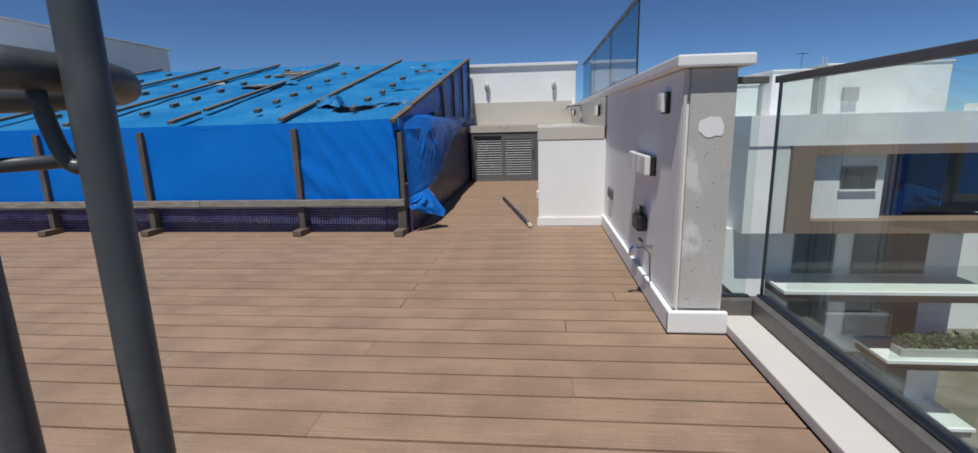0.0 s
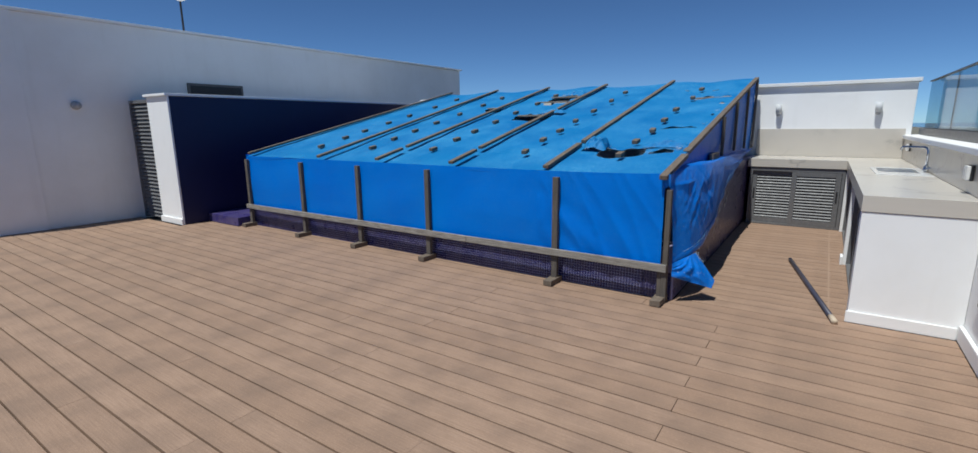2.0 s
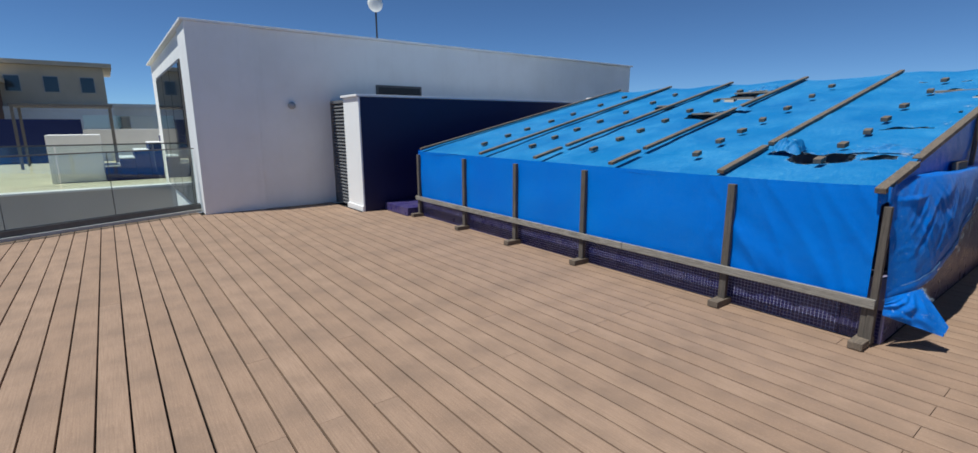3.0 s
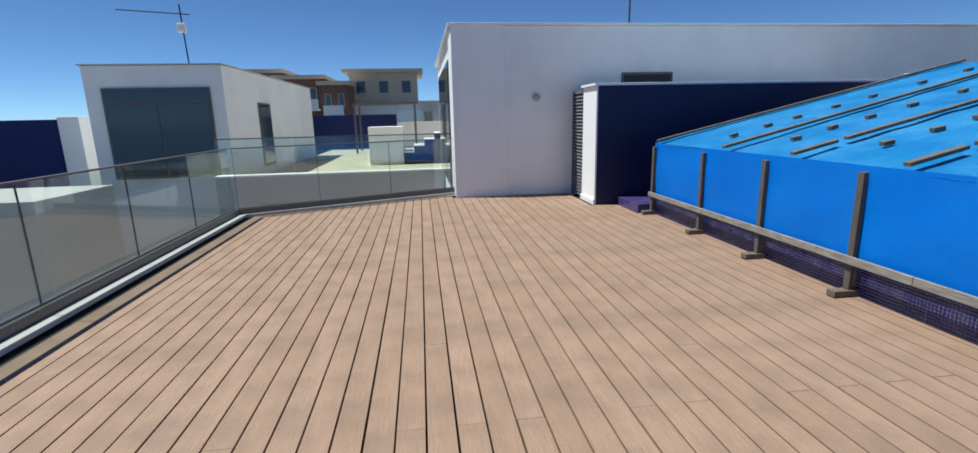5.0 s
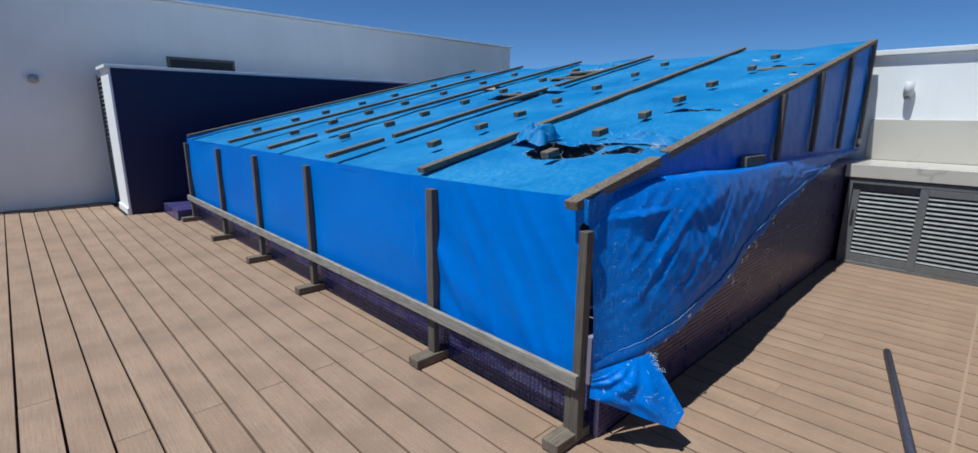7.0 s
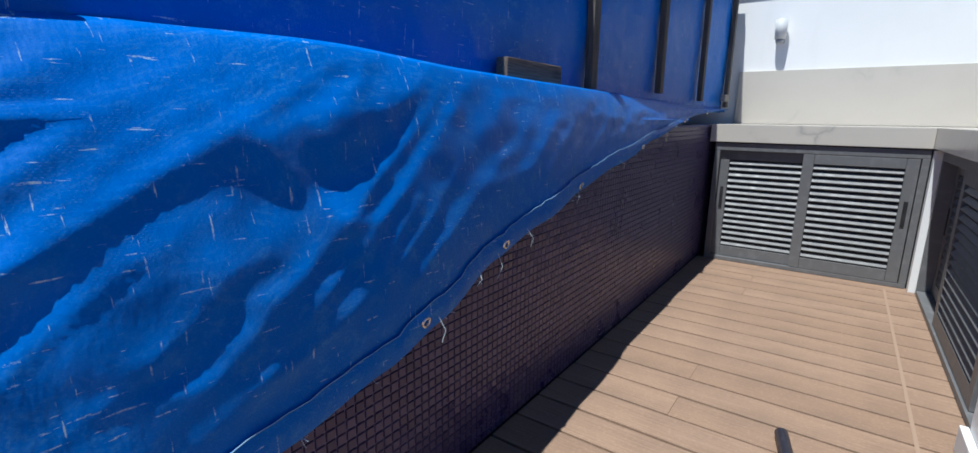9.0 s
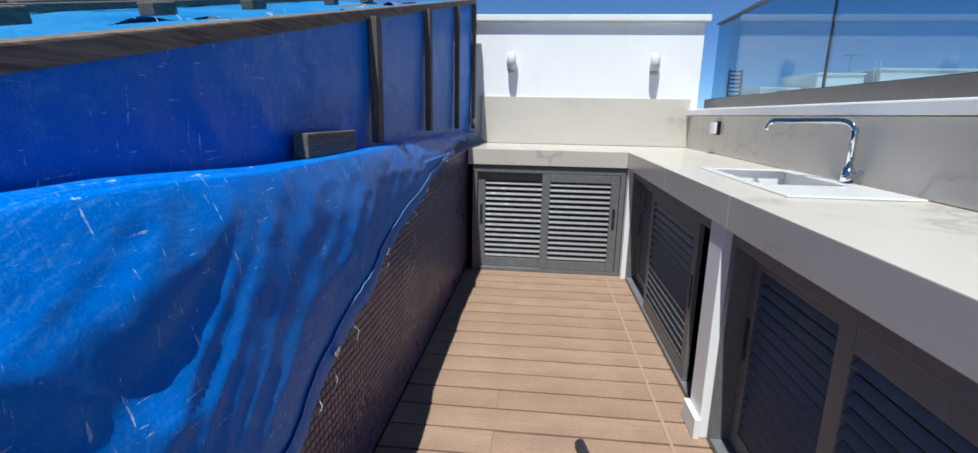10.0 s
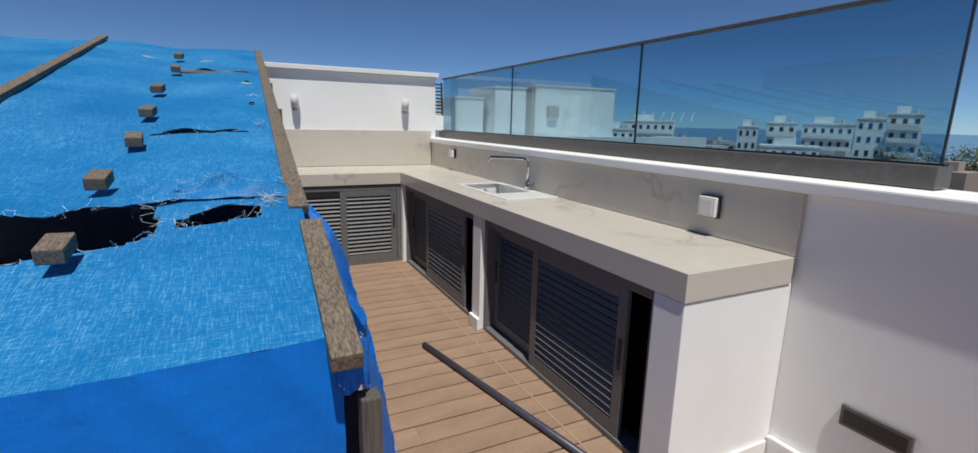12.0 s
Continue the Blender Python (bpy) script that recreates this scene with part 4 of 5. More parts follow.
# ---- fittings on the walls ----
def wall_lamp(x, y, z):
    lamp = thing("wall_lamp", (x, y, z), "white up-and-down wall lamp with a clear lower cup", "wall lamp", "wall lamps")
    part("plate", box(x - 0.028, x + 0.028, y - 0.014, y - 0.001, z - 0.08, z + 0.03, 0.003), satin_grey, lamp)
    part("arm", box(x - 0.014, x + 0.014, y - 0.06, y - 0.0145, z - 0.072, z - 0.05, 0.003), satin_grey, lamp)
    part("cup", cyl(x, y - 0.062, z - 0.055, z + 0.085, 0.036, 0.044, bevel=0.003), frosted, lamp, "frosted glass cup", smooth=True)
    part("cap", cyl(x, y - 0.062, z - 0.085, z - 0.056, 0.024, 0.030, bevel=0.003), satin_grey, lamp, smooth=True)
    return lamp


frosted = material("frosted_glass", (0.60, 0.61, 0.61), 0.6)
for lx in (-0.63, 0.565):
    wall_lamp(lx, BACK_Y, 1.615)


def switch(x, y, z, label, size=0.085):
    s = thing("socket", (x, y, z), label, "socket")
    part("box", box(x - 0.020, x - 0.001, y - size / 2 - 0.005, y + size / 2 + 0.005, z - size / 2 - 0.004, z + size / 2 + 0.004, 0.004), black_plastic_and_gap_shade, s)
    part("cover", box(x - 0.042, x - 0.0205, y - size / 2, y + size / 2, z - size / 2 + 0.002, z + size / 2 - 0.002, 0.005), white_plastic, s)
    part("key", box(x - 0.046, x - 0.0425, y - size * 0.36, y + size * 0.36, z - size * 0.36, z + size * 0.36, 0.002), white_plastic, s)
    return s


switch(WALL_X - 0.02, 5.48, 1.085, "white weatherproof socket on the splashback", 0.1)
switch(WALL_X - 0.02, 8.82, 1.12, "white weatherproof socket on the splashback", 0.085)
switch(WALL_X, 2.88, 1.07, "white weatherproof switch on the parapet", 0.095)
trio = thing("socket", (WALL_X, 3.3, 0.75), "three white weatherproof sockets in a row", "socket")
for k in range(3):
    y = 3.14 + 0.165 * k
    part("housing", box(WALL_X - 0.030, WALL_X - 0.001, y - 0.079, y + 0.079, 0.692, 0.795, 0.004), black_plastic_and_gap_shade, trio)
    part("cover", box(WALL_X - 0.062, WALL_X - 0.0305, y - 0.078, y + 0.078, 0.694, 0.80, 0.008), white_plastic, trio, "white hinged cover")
vy = 4.66
vent = thing("step_light", (WALL_X, vy, 0.37), "long black recessed wall light", "wall light")
part("frame", box(WALL_X - 0.016, WALL_X - 0.001, vy - 0.12, vy + 0.12, 0.325, 0.412, 0.004), channel_metal, vent)
part("face", box(WALL_X - 0.019, WALL_X - 0.0165, vy - 0.105, vy + 0.105, 0.34, 0.397), black_plastic_and_gap_shade, vent)
grey = thing("conduit_box", (WALL_X, 3.3, 0.4), "dark grey capped conduit box on the wall", "conduit")
part("body", box(WALL_X - 0.06, WALL_X - 0.001, 3.21, 3.37, 0.35, 0.44, 0.012), black_plastic_and_gap_shade, grey)
part("cap", tube([(WALL_X - 0.035, 3.29, 0.4405), (WALL_X - 0.035, 3.29, 0.49)], 0.025, 14), channel_metal, grey, smooth=True)
garden = thing("garden_tap", (WALL_X, 3.06, 0.3), "small metal garden tap with a hanging hose end", "tap")
part("stem", tube([(WALL_X - 0.002, 3.06, 0.30), (WALL_X - 0.09, 3.06, 0.30)] + arc([(WALL_X - 0.09, 3.06, 0.30), (WALL_X - 0.12, 3.06, 0.30), (WALL_X - 0.12, 3.06, 0.25)]), 0.011), chrome, garden, smooth=True)
part("lever", box(WALL_X - 0.075, WALL_X - 0.06, 3.02, 3.10, 0.335, 0.345, 0.003), black_plastic_and_gap_shade, garden)
part("valve", cyl(WALL_X - 0.068, 3.06, 0.305, 0.336, 0.011), chrome, garden)
part("pipe", tube([(WALL_X - 0.05, 3.05, 0.30), (WALL_X - 0.05, 2.965, 0.30)] + arc([(WALL_X - 0.05, 2.965, 0.30), (WALL_X - 0.045, 2.95, 0.30), (WALL_X - 0.04, 2.95, 0.28)]) + [(WALL_X - 0.030, 2.955, 0.13)], 0.004, 8), channel_metal, garden, smooth=True)

solo("chalk_line", box(0.168, 0.180, 5.1, 8.7, 0.0004, 0.0010), chalk, (0.15, 7, 0), "faint pale chalk line across the decking", "chalk line")

# ---- pole on the deck ----
pole = thing("pole", (0.0, 6.0, 0.0), "dark telescopic pool pole with a pale worn tip", "pole")
pa, pb = Vector((0.211, 4.931, 0.02)), Vector((-0.168, 6.711, 0.02))
part("shaft", tube([pa + (pb - pa) * 0.06, pb], 0.019, 12), painted_metal("dark_blue_pole", (0.05, 0.05, 0.075), 0.4), pole, smooth=True)
part("tip", tube([pa, pa + (pb - pa) * 0.02, pa + (pb - pa) * 0.03, pa + (pb - pa) * 0.06], 0.021, 12), material("worn_tip", (0.55, 0.45, 0.33), 0.8), pole, "pale taped tip", smooth=True)

# ---- stair handrail beside the walker ----
rail = thing("stair_handrail", (-0.2, 0.7, 0.0), "thick grey painted tube handrail with round-topped posts", "handrail")
line = [(-0.16, 0.22, 0.05), (-0.16, 0.22, 0.98)] + arc([(-0.16, 0.22, 0.98), (-0.16, 0.22, 1.06), (-0.158, 0.30, 1.058)], 5) + [(-0.150, 0.74, 1.054)] + arc([(-0.150, 0.74, 1.054), (-0.078, 1.01, 1.046), (-0.30, 0.878, 1.037)], 12) + [(-0.43, 0.85, 1.034)] + arc([(-0.43, 0.85, 1.034), (-0.49, 0.838, 1.03), (-0.49, 0.838, 0.96)], 5) + [(-0.49, 0.838, 0.05)]
part("rail", tube(line, 0.0185, 18), rail_metal, rail, smooth=True)
for px, py, top in ((-0.098, 0.81, 1.142), (-0.243, 0.80, 1.138)):
    part("post", tube([(px, py, 0.02), (px, py, top)], 0.018, 20, round_end=True), rail_metal, rail, smooth=True)
    part("base_plate", cyl(px, py, 0.0, 0.018, 0.05), rail_metal, rail)
for a, b, c, d in (((-0.139, 0.797, 1.045), (-0.131, 0.801, 0.968), (-0.118, 0.803, 0.9665), (-0.105, 0.806, 0.966)), ((-0.19, 0.925, 1.022), (-0.19, 0.92, 0.967), (-0.205, 0.87, 0.967), (-0.232, 0.81, 0.967))):
    part("bracket", tube(arc([a, b, c]) + [d], 0.0075, 12), rail_metal, rail, smooth=True)
rail.location += Vector((-0.030, -0.068, 0.003))


# ---- surroundings: ground, sea, neighbouring roofs, town ----
GROUND = -14.5


def ground_material():
    mat = material("dry_ground", (0.16, 0.14, 0.10), 0.95)
    c = mix(mat, grain(mat, 0.03, 5, coords(mat)), (0.20, 0.175, 0.135), (0.075, 0.085, 0.05))
    colour(mat, mix(mat, ramp(mat, grain(mat, 0.4, 4, coords(mat)), [(0.4, (0, 0, 0)), (0.7, (0.6, 0.6, 0.6))]), c, (0.26, 0.24, 0.21)))
    return mat


def far_paint(name, base, dirt=0.75):
    mat = material(name, base, 0.85)
    c = mix(mat, ramp(mat, grain(mat, 0.6, 5, coords(mat)), [(0.4, (0, 0, 0)), (0.75, (0.5, 0.5, 0.5))]), base, tuple(k * dirt for k in base))
    colour(mat, c)
    return mat


far_white = far_paint("far_white_render", (0.87, 0.87, 0.85))
far_cream = far_paint("far_cream_render", (0.58, 0.50, 0.38))
far_brick = far_paint("far_terracotta", (0.17, 0.095, 0.07))
far_brown = far_paint("brown_cladding", (0.26, 0.18, 0.13))
far_grey = far_paint("far_grey_render", (0.50, 0.49, 0.47))
far_navy = far_paint("navy_panel", (0.008, 0.02, 0.11))
far_glass = material("far_window_glass", (0.05, 0.07, 0.09), 0.08, 0.25)
pale_floor = far_paint("pale_terrace_tiles", (0.62, 0.55, 0.40))
soil = ground_material()
solo("ground", box(-4000, 4000, -4000, 4000, GROUND - 1, GROUND), soil, (0, 0, GROUND), "dry ground between the buildings far below", "ground", kind="structure")
sea_mat = material("sea", (0.006, 0.035, 0.085), 0.12)
relief(sea_mat, grain(sea_mat, 0.15, 4, coords(sea_mat)), 0.25, 0.5)
solo("water", box(185, 4500, -4000, 4500, GROUND + 0.05, GROUND + 0.3), sea_mat, (185, 0, GROUND), "deep blue sea on the horizon", "sea", kind="structure")

# own building below the terrace
solo("building_base", box(-16.5, -9.26, 2.1, 12.9, GROUND, -0.004), white_wall, (-13, 7, GROUND), "white rendered storeys below the roof house", "building", kind="structure")
below = solo("building_base", box(-8.2, 1.42, -1.45, 9.82, GROUND, -0.302), white_wall, (-7, 4, GROUND), "white rendered storeys below the roof terrace", "building", kind="structure")

# white apartment building with brown framed balconies
apt = thing("apartment_building", (14.0, 21.0, GROUND), "white apartment building with brown framed balconies", "apartment building")
core = part("wall", box(9.6, 17.2, 21.3, 60.0, GROUND, 0.25), far_white, apt)
part("parapet", box(8.0, 17.2, 19.5, 20.0, -0.12, 0.98), far_white, apt, "white parapet")
part("parapet", box(8.0, 8.4, 20.01, 60.0, -0.12, 0.98), far_white, apt)
part("roof", box(8.41, 17.2, 20.01, 60.0, -0.1, 0.26), far_grey, apt, "flat grey roof")
part("rear_wing", box(17.21, 34.0, 37.0, 60.0, GROUND, 0.25), far_white, apt)
part("side_wall", box(8.0, 9.48, 19.55, 21.29, -3.4, -0.13), far_white, apt)
part("side_wall", box(7.2, 9.4, 20.4, 30.0, GROUND, -3.41), far_white, apt)
for x0, x1, z0, z1 in ((9.49, 10.30, -2.88, -0.13), (10.305, 17.2, -0.46, -0.13), (9.49, 17.2, -3.36, -2.885)):
    part("cladding", box(x0, x1, 19.35, 21.28, z0, z1), far_brown, apt, "brown cladding frame")
for k, x in enumerate((10.31,)):
    part("panel", box(x, x + 2.61, 19.75, 21.28, -2.87, -0.47), far_white, apt)
    w = part("window", box(x + 1.10, x + 2.32, 19.70, 19.745, -1.76, -0.92), channel_metal, apt, "small square window")
    for a in (0, 1):
        part("pane", box(x + 1.15 + 0.59 * a, x + 1.69 + 0.58 * a, 19.68, 19.695, -1.70, -0.98), far_glass, w)
    part("sill", box(x + 1.05, x + 2.37, 19.62, 19.745, -1.83, -1.77), far_white, w)
    part("panel", box(x + 2.63, x + 3.78, 20.3, 21.28, -2.87, -0.47), far_navy, apt, "navy blue panel")
    w = part("window", box(x + 3.80, x + 6.8, 20.6, 20.66, -2.80, -0.55), channel_metal, apt, "tall balcony window")
    for a in (0, 1):
        part("pane", box(x + 3.9 + 1.45 * a, x + 5.25 + 1.45 * a, 20.58, 20.595, -2.74, -0.62), far_glass, w)
for zt, x0 in ((-5.58, 9.6), (-8.34, 13.6), (-11.16, 9.6)):
    part("slab", box(x0, 17.2, 19.2, 21.29, zt - 0.12, zt), far_white, apt, "white balcony slab edge")
    part("soffit", box(x0 + 0.1, 17.2, 19.35, 21.29, zt - 0.45, zt - 0.125), far_brown, apt, "brown soffit")
    p = part("balcony_glass", box(x0 + 0.1, 17.2, 19.28, 19.30, zt + 0.02, zt + 1.0), glass, apt)
    p.visible_shadow = False
for z0, z1 in ((-5.5, -3.5), (-8.2, -6.3), (-11.0, -9.0), (-13.9, -12.0)):
    for x0, x1 in ((10.8, 12.4), (13.1, 15.9)):
        w = part("window", box(x0, x1, 21.24, 21.295, z0, z1), channel_metal, apt)
        n = max(2, round((x1 - x0) / 0.9))
        for a in range(n):
            part("pane", box(x0 + 0.04 + (x1 - x0 - 0.04) * a / n, x0 + (x1 - x0 - 0.04) * (a + 1) / n, 21.22, 21.235, z0 + 0.05, z1 - 0.05), far_glass, w)
for x0, x1, y0, y1, z1 in ((24.4, 34.0, 46.0, 54.0, 4.95), (20.2, 23.5, 46.3, 52.0, 4.60), (16.9, 19.8, 48.0, 53.0, 3.6)):
    part("roof_room", box(x0, x1, y0, y1, 0.27, z1), far_white, apt, "white roof room")
    part("roof_edge", box(x0 - 0.1, x1 + 0.1, y0 - 0.1, y1 + 0.1, z1 + 0.01, z1 + 0.12), far_white, apt)
part("roof_unit", box(25.7, 26.9, 45.6, 45.97, 2.0, 3.1, 0.03), far_grey, apt, "grey roof unit")
for dx in (0.0, 0.5):
    part("roof_pipe", tube([(23.75 + dx * 0.6, 45.6, 0.27), (23.75 + dx * 0.6, 45.6, 5.6)], 0.04, 8), far_grey, apt)
part("roof_room", box(8.45, 9.70, 31.0, 33.5, 0.27, 1.75), far_white, apt, "low white roof room")
flue = thing("roof_ladder", (9.05, 31.6, 1.75), "dark slatted ladder frame leaning on a white roof room", "ladder")
for dx in (-0.30, 0.30):
    part("stile", tube([(9.05 + dx, 31.5, 1.76), (9.13 + dx, 31.85, 3.6)], 0.06, 8), black_plastic_and_gap_shade, flue)
for k in range(9):
    part("rung", box(8.78 + 0.011 * k, 9.35 + 0.011 * k, 31.50 + 0.045 * k, 31.56 + 0.045 * k, 1.90 + 0.195 * k, 1.98 + 0.195 * k), black_plastic_and_gap_shade, flue)
aerial = thing("roof_aerial", (23.0, 47.5, 4.72), "thin roof aerial on the apartment building", "aerial")
part("mast", tube([(23.0, 47.5, 4.72), (23.0, 47.5, 6.2)], 0.02, 8), black_plastic_and_gap_shade, aerial)
for k in range(5):
    part("rod", tube([(22.6 + 0.2 * k, 47.2, 6.1), (22.6 + 0.2 * k, 47.8, 6.1)], 0.015, 6), black_plastic_and_gap_shade, aerial)
part("boom", tube([(22.6, 47.5, 6.1), (23.4, 47.5, 6.1)], 0.012, 6), black_plastic_and_gap_shade, aerial)


# neighbouring roof house with the wide window
villa = thing("villa", (-21.0, -6.0, -0.4), "white neighbouring roof house with a wide dark window", "house")
part("wall", box(-27.6, -15.8, -7.75, -4.08, GROUND, 3.06, 0.02), far_white, villa)
part("roof", box(-27.65, -15.74, -7.80, -4.03, 3.065, 3.10), far_grey, villa)
vw = part("window", box(-15.8, -15.74, -7.3, -4.45, -0.1, 2.45), channel_metal, villa, "wide sliding window")
for k in range(2):
    part("pane", box(-15.738, -15.72, -7.24 + 1.40 * k, -5.90 + 1.40 * k, -0.02, 2.0), far_glass, vw)
part("pane", box(-15.738, -15.72, -7.24, -4.5, 2.06, 2.40), far_glass, vw)
vs = part("window", box(-20.1, -18.7, -4.08, -4.05, -0.1, 2.10), channel_metal, villa)
part("pane", box(-20.0, -18.8, -4.048, -4.035, 0.0, 2.05), far_glass, vs)
va = thing("roof_aerial", (-17.0, -5.5, 3.1), "thin aerial with a small dish on the neighbouring roof", "aerial")
part("mast", tube([(-17.0, -5.4, 3.1), (-17.0, -5.45, 4.9)], 0.022, 8), black_plastic_and_gap_shade, va)
part("boom", tube([(-17.0, -7.2, 4.75), (-17.0, -5.2, 4.62)], 0.018, 6), black_plastic_and_gap_shade, va)
part("dish", box(-17.02, -16.9, -5.58, -5.32, 4.10, 4.38, 0.05), white_plastic, va, "pale square dish")

# neighbouring terrace behind its glass
terr = thing("neighbour_terrace", (-20.0, 0.0, -0.5), "pale neighbouring roof terrace behind a glass balustrade", "terrace")
part("parapet", box(-14.5, -14.25, -4.05, 11.0, GROUND, 0.0, 0.01), far_grey, terr, "grey parapet wall")
part("coping", box(-14.55, -14.20, -4.05, 11.0, 0.004, 0.05, 0.008), far_white, terr)
part("deck", box(-34.0, -14.51, -4.06, 11.0, -0.9, -0.35), pale_floor, terr, "pale tiled floor")
for k in range(6):
    p = part("pane", box(-14.385, -14.37, -4.0 + 2.0 * k, -2.03 + 2.0 * k, 0.055, 1.0), glass, terr)
    p.visible_shadow = False
part("handrail", box(-14.40, -14.355, -4.0, 11.0, 1.002, 1.03), channel_metal, terr)
part("planter_wall", box(-22.0, -20.6, -0.6, 0.75, -0.349, 1.15, 0.01), far_white, terr)
for k in range(5):
    part("step", box(-22.0, -20.5, 0.76 + 0.42 * k, 1.17 + 0.42 * k, -0.349, 0.12 + 0.24 * k, 0.006), far_navy, terr, "navy tiled step")
    part("tread", box(-22.0, -20.46, 0.76 + 0.42 * k, 1.17 + 0.42 * k, 0.124 + 0.24 * k, 0.16 + 0.24 * k, 0.004), far_white, terr, "white tread")
part("navy_wall", box(-33.0, -32.5, -6.0, 0.0, -0.349, 1.75, 0.01), far_navy, terr, "navy pool wall")
part("navy_wall", box(-33.0, -32.5, 0.02, 9.0, -0.349, 1.25, 0.01), far_white, terr)
for k in range(2):
    p = part("pane", box(-32.4, -32.38, 0.1 + 4.3 * k, 4.3 + 4.3 * k, 1.26, 1.95), glass, terr)
perg = thing("pergola", (-30.0, 0.0, -0.35), "dark slim pergola on a far roof terrace", "pergola")
for px, py in ((-30.5, -2.0), (-30.5, 1.2), (-28.2, -2.0), (-28.2, 1.2)):
    part("post", box(px - 0.05, px + 0.05, py - 0.05, py + 0.05, -0.349, 2.22), channel_metal, perg)
part("beam", box(-30.6, -28.1, -2.1, 1.3, 2.225, 2.33), channel_metal, perg)
left_wall = thing("pool_wall", (-19.0, -11.0, -0.4), "navy pool wall of a neighbouring roof terrace", "wall")
part("face", box(-24.0, -16.8, -14.0, -9.2, GROUND, 1.65, 0.01), far_navy, left_wall)
part("end", box(-18.6, -16.75, -9.19, -8.6, GROUND, 1.72, 0.01), far_white, left_wall, "white end")
part("parapet", box(-13.6, -11.0, -12.0, -6.2, GROUND, 0.0, 0.01), far_grey, left_wall, "grey parapet wall")


def town_house(x, y, w, d, z1, wall_mat, floors, cols, label, turn=0.0, eaves=0.35, roof_mat=None, balconies=False):
    """A block with a grid of windows on the side that faces the terrace (local -y)."""
    h = thing("town_house", (x, y, GROUND), label, "house", "town houses")
    m = Matrix.Translation((x, y, 0)) @ Matrix.Rotation(turn, 4, "Z")

    def put(name, bm, mat, sub=None, lab=""):
        bmesh.ops.transform(bm, matrix=m, verts=bm.verts)
        return part(name, bm, mat, sub or h, lab)

    put("wall", box(-w / 2, w / 2, 0, d, GROUND, z1), wall_mat)
    put("roof", box(-w / 2 - eaves, w / 2 + eaves, -eaves, d + eaves, z1 + 0.01, z1 + 0.35), roof_mat or wall_mat)
    if floors > 2:
        put("roof_room", box(-w * 0.28, w * 0.10, 2.0, 5.0, z1 + 0.36, z1 + 1.9), wall_mat)
        put("water_tank", cyl(w * 0.28, 3.0, z1 + 0.36, z1 + 1.25, 0.45, sides=12), far_grey)
    fh = 3.0
    for f in range(floors):
        zt = z1 - 0.8 - fh * f
        for c in range(cols):
            cx = -w / 2 + w * (c + 0.5) / cols
            ww = min(1.0, w / cols * 0.45)
            win = put("window", box(cx - ww / 2, cx + ww / 2, -0.06, -0.005, zt - 1.3, zt), far_grey)
            put("pane", box(cx - ww / 2 + 0.06, cx + ww / 2 - 0.06, -0.09, -0.065, zt - 1.24, zt - 0.06), far_glass, win)
        if balconies:
            put("balcony", box(-w / 2 + 0.3, w / 2 - 0.3, -1.3, -0.1, zt - 2.15, zt - 1.95), far_white)
            put("balustrade", box(-w / 2 + 0.3, w / 2 - 0.3, -1.32, -1.25, zt - 1.94, zt - 1.1), far_white)
    return h


beige = town_house(-55.0, -2.1, 7.0, 9.0, 6.2, far_cream, 1, 3, "beige house with three dark windows and flat eaves", turn=radians(90), eaves=0.6)
beige_low = town_house(-54.5, -2.1, 7.6, 0.4, 2.6, far_white, 0, 1, "low white wall before the beige house", turn=radians(90), eaves=0.05)
for x, y, w, z1, fl in ((-52.0, -13.6, 4.0, 6.0, 2), (-50.5, -9.6, 4.2, 5.3, 2), (-50.0, -6.4, 2.4, 4.7, 1), (-60.0, 4.5, 8.0, 3.1, 1), (-66.0, 12.0, 10.0, 3.5, 1)):
    town_house(x, y, w, 7.0, z1, far_brick if x > -58 else far_white, fl, 2, "terracotta townhouse with shaded balconies" if x > -58 else "low white house on the far street", turn=radians(90), roof_mat=far_cream if x > -58 else far_white, balconies=x > -58)
for px, py, w, z1, fl, cl, bal in ((126.2, 61.9, 6.0, 4.9, 6, 3, True), (123.7, 67.1, 5.2, 3.9, 6, 3, False), (120.0, 74.0, 10.0, 2.5, 5, 6, True), (115.1, 81.8, 6.2, 2.6, 5, 3, True), (111.5, 88.0, 4.5, 1.6, 4, 3, False), (104.0, 72.0, 11.0, -2.5, 3, 6, False), (95.0, 105.0, 13.0, 2.4, 4, 7, True), (88.0, 90.0, 14.0, -3.0, 3, 7, False), (80.0, 100.0, 9.0, 0.3, 4, 5, True)):
    town_house(px, py, w, 9.0, z1, far_white, fl, cl, "white balconied apartment block in the far town" if bal else "plain white apartment block in the far town", turn=-math.atan2(px, py), balconies=bal, eaves=0.2)
frame_roof = thing("roof_frame", (98.0, 102.0, 2.8), "open slanted roof frame on a far block", "roof frame")
for k in range(6):
    a = Vector((93.5 + 1.7 * k, 106.2 - 1.75 * k, 2.76))
    part("rafter", tube([a, a + Vector((1.1, 0.2, 2.2))], 0.14, 6), far_white, frame_roof)

# the low town beyond, too small to tell apart
rng = random.Random(21)
bm = bmesh.new()
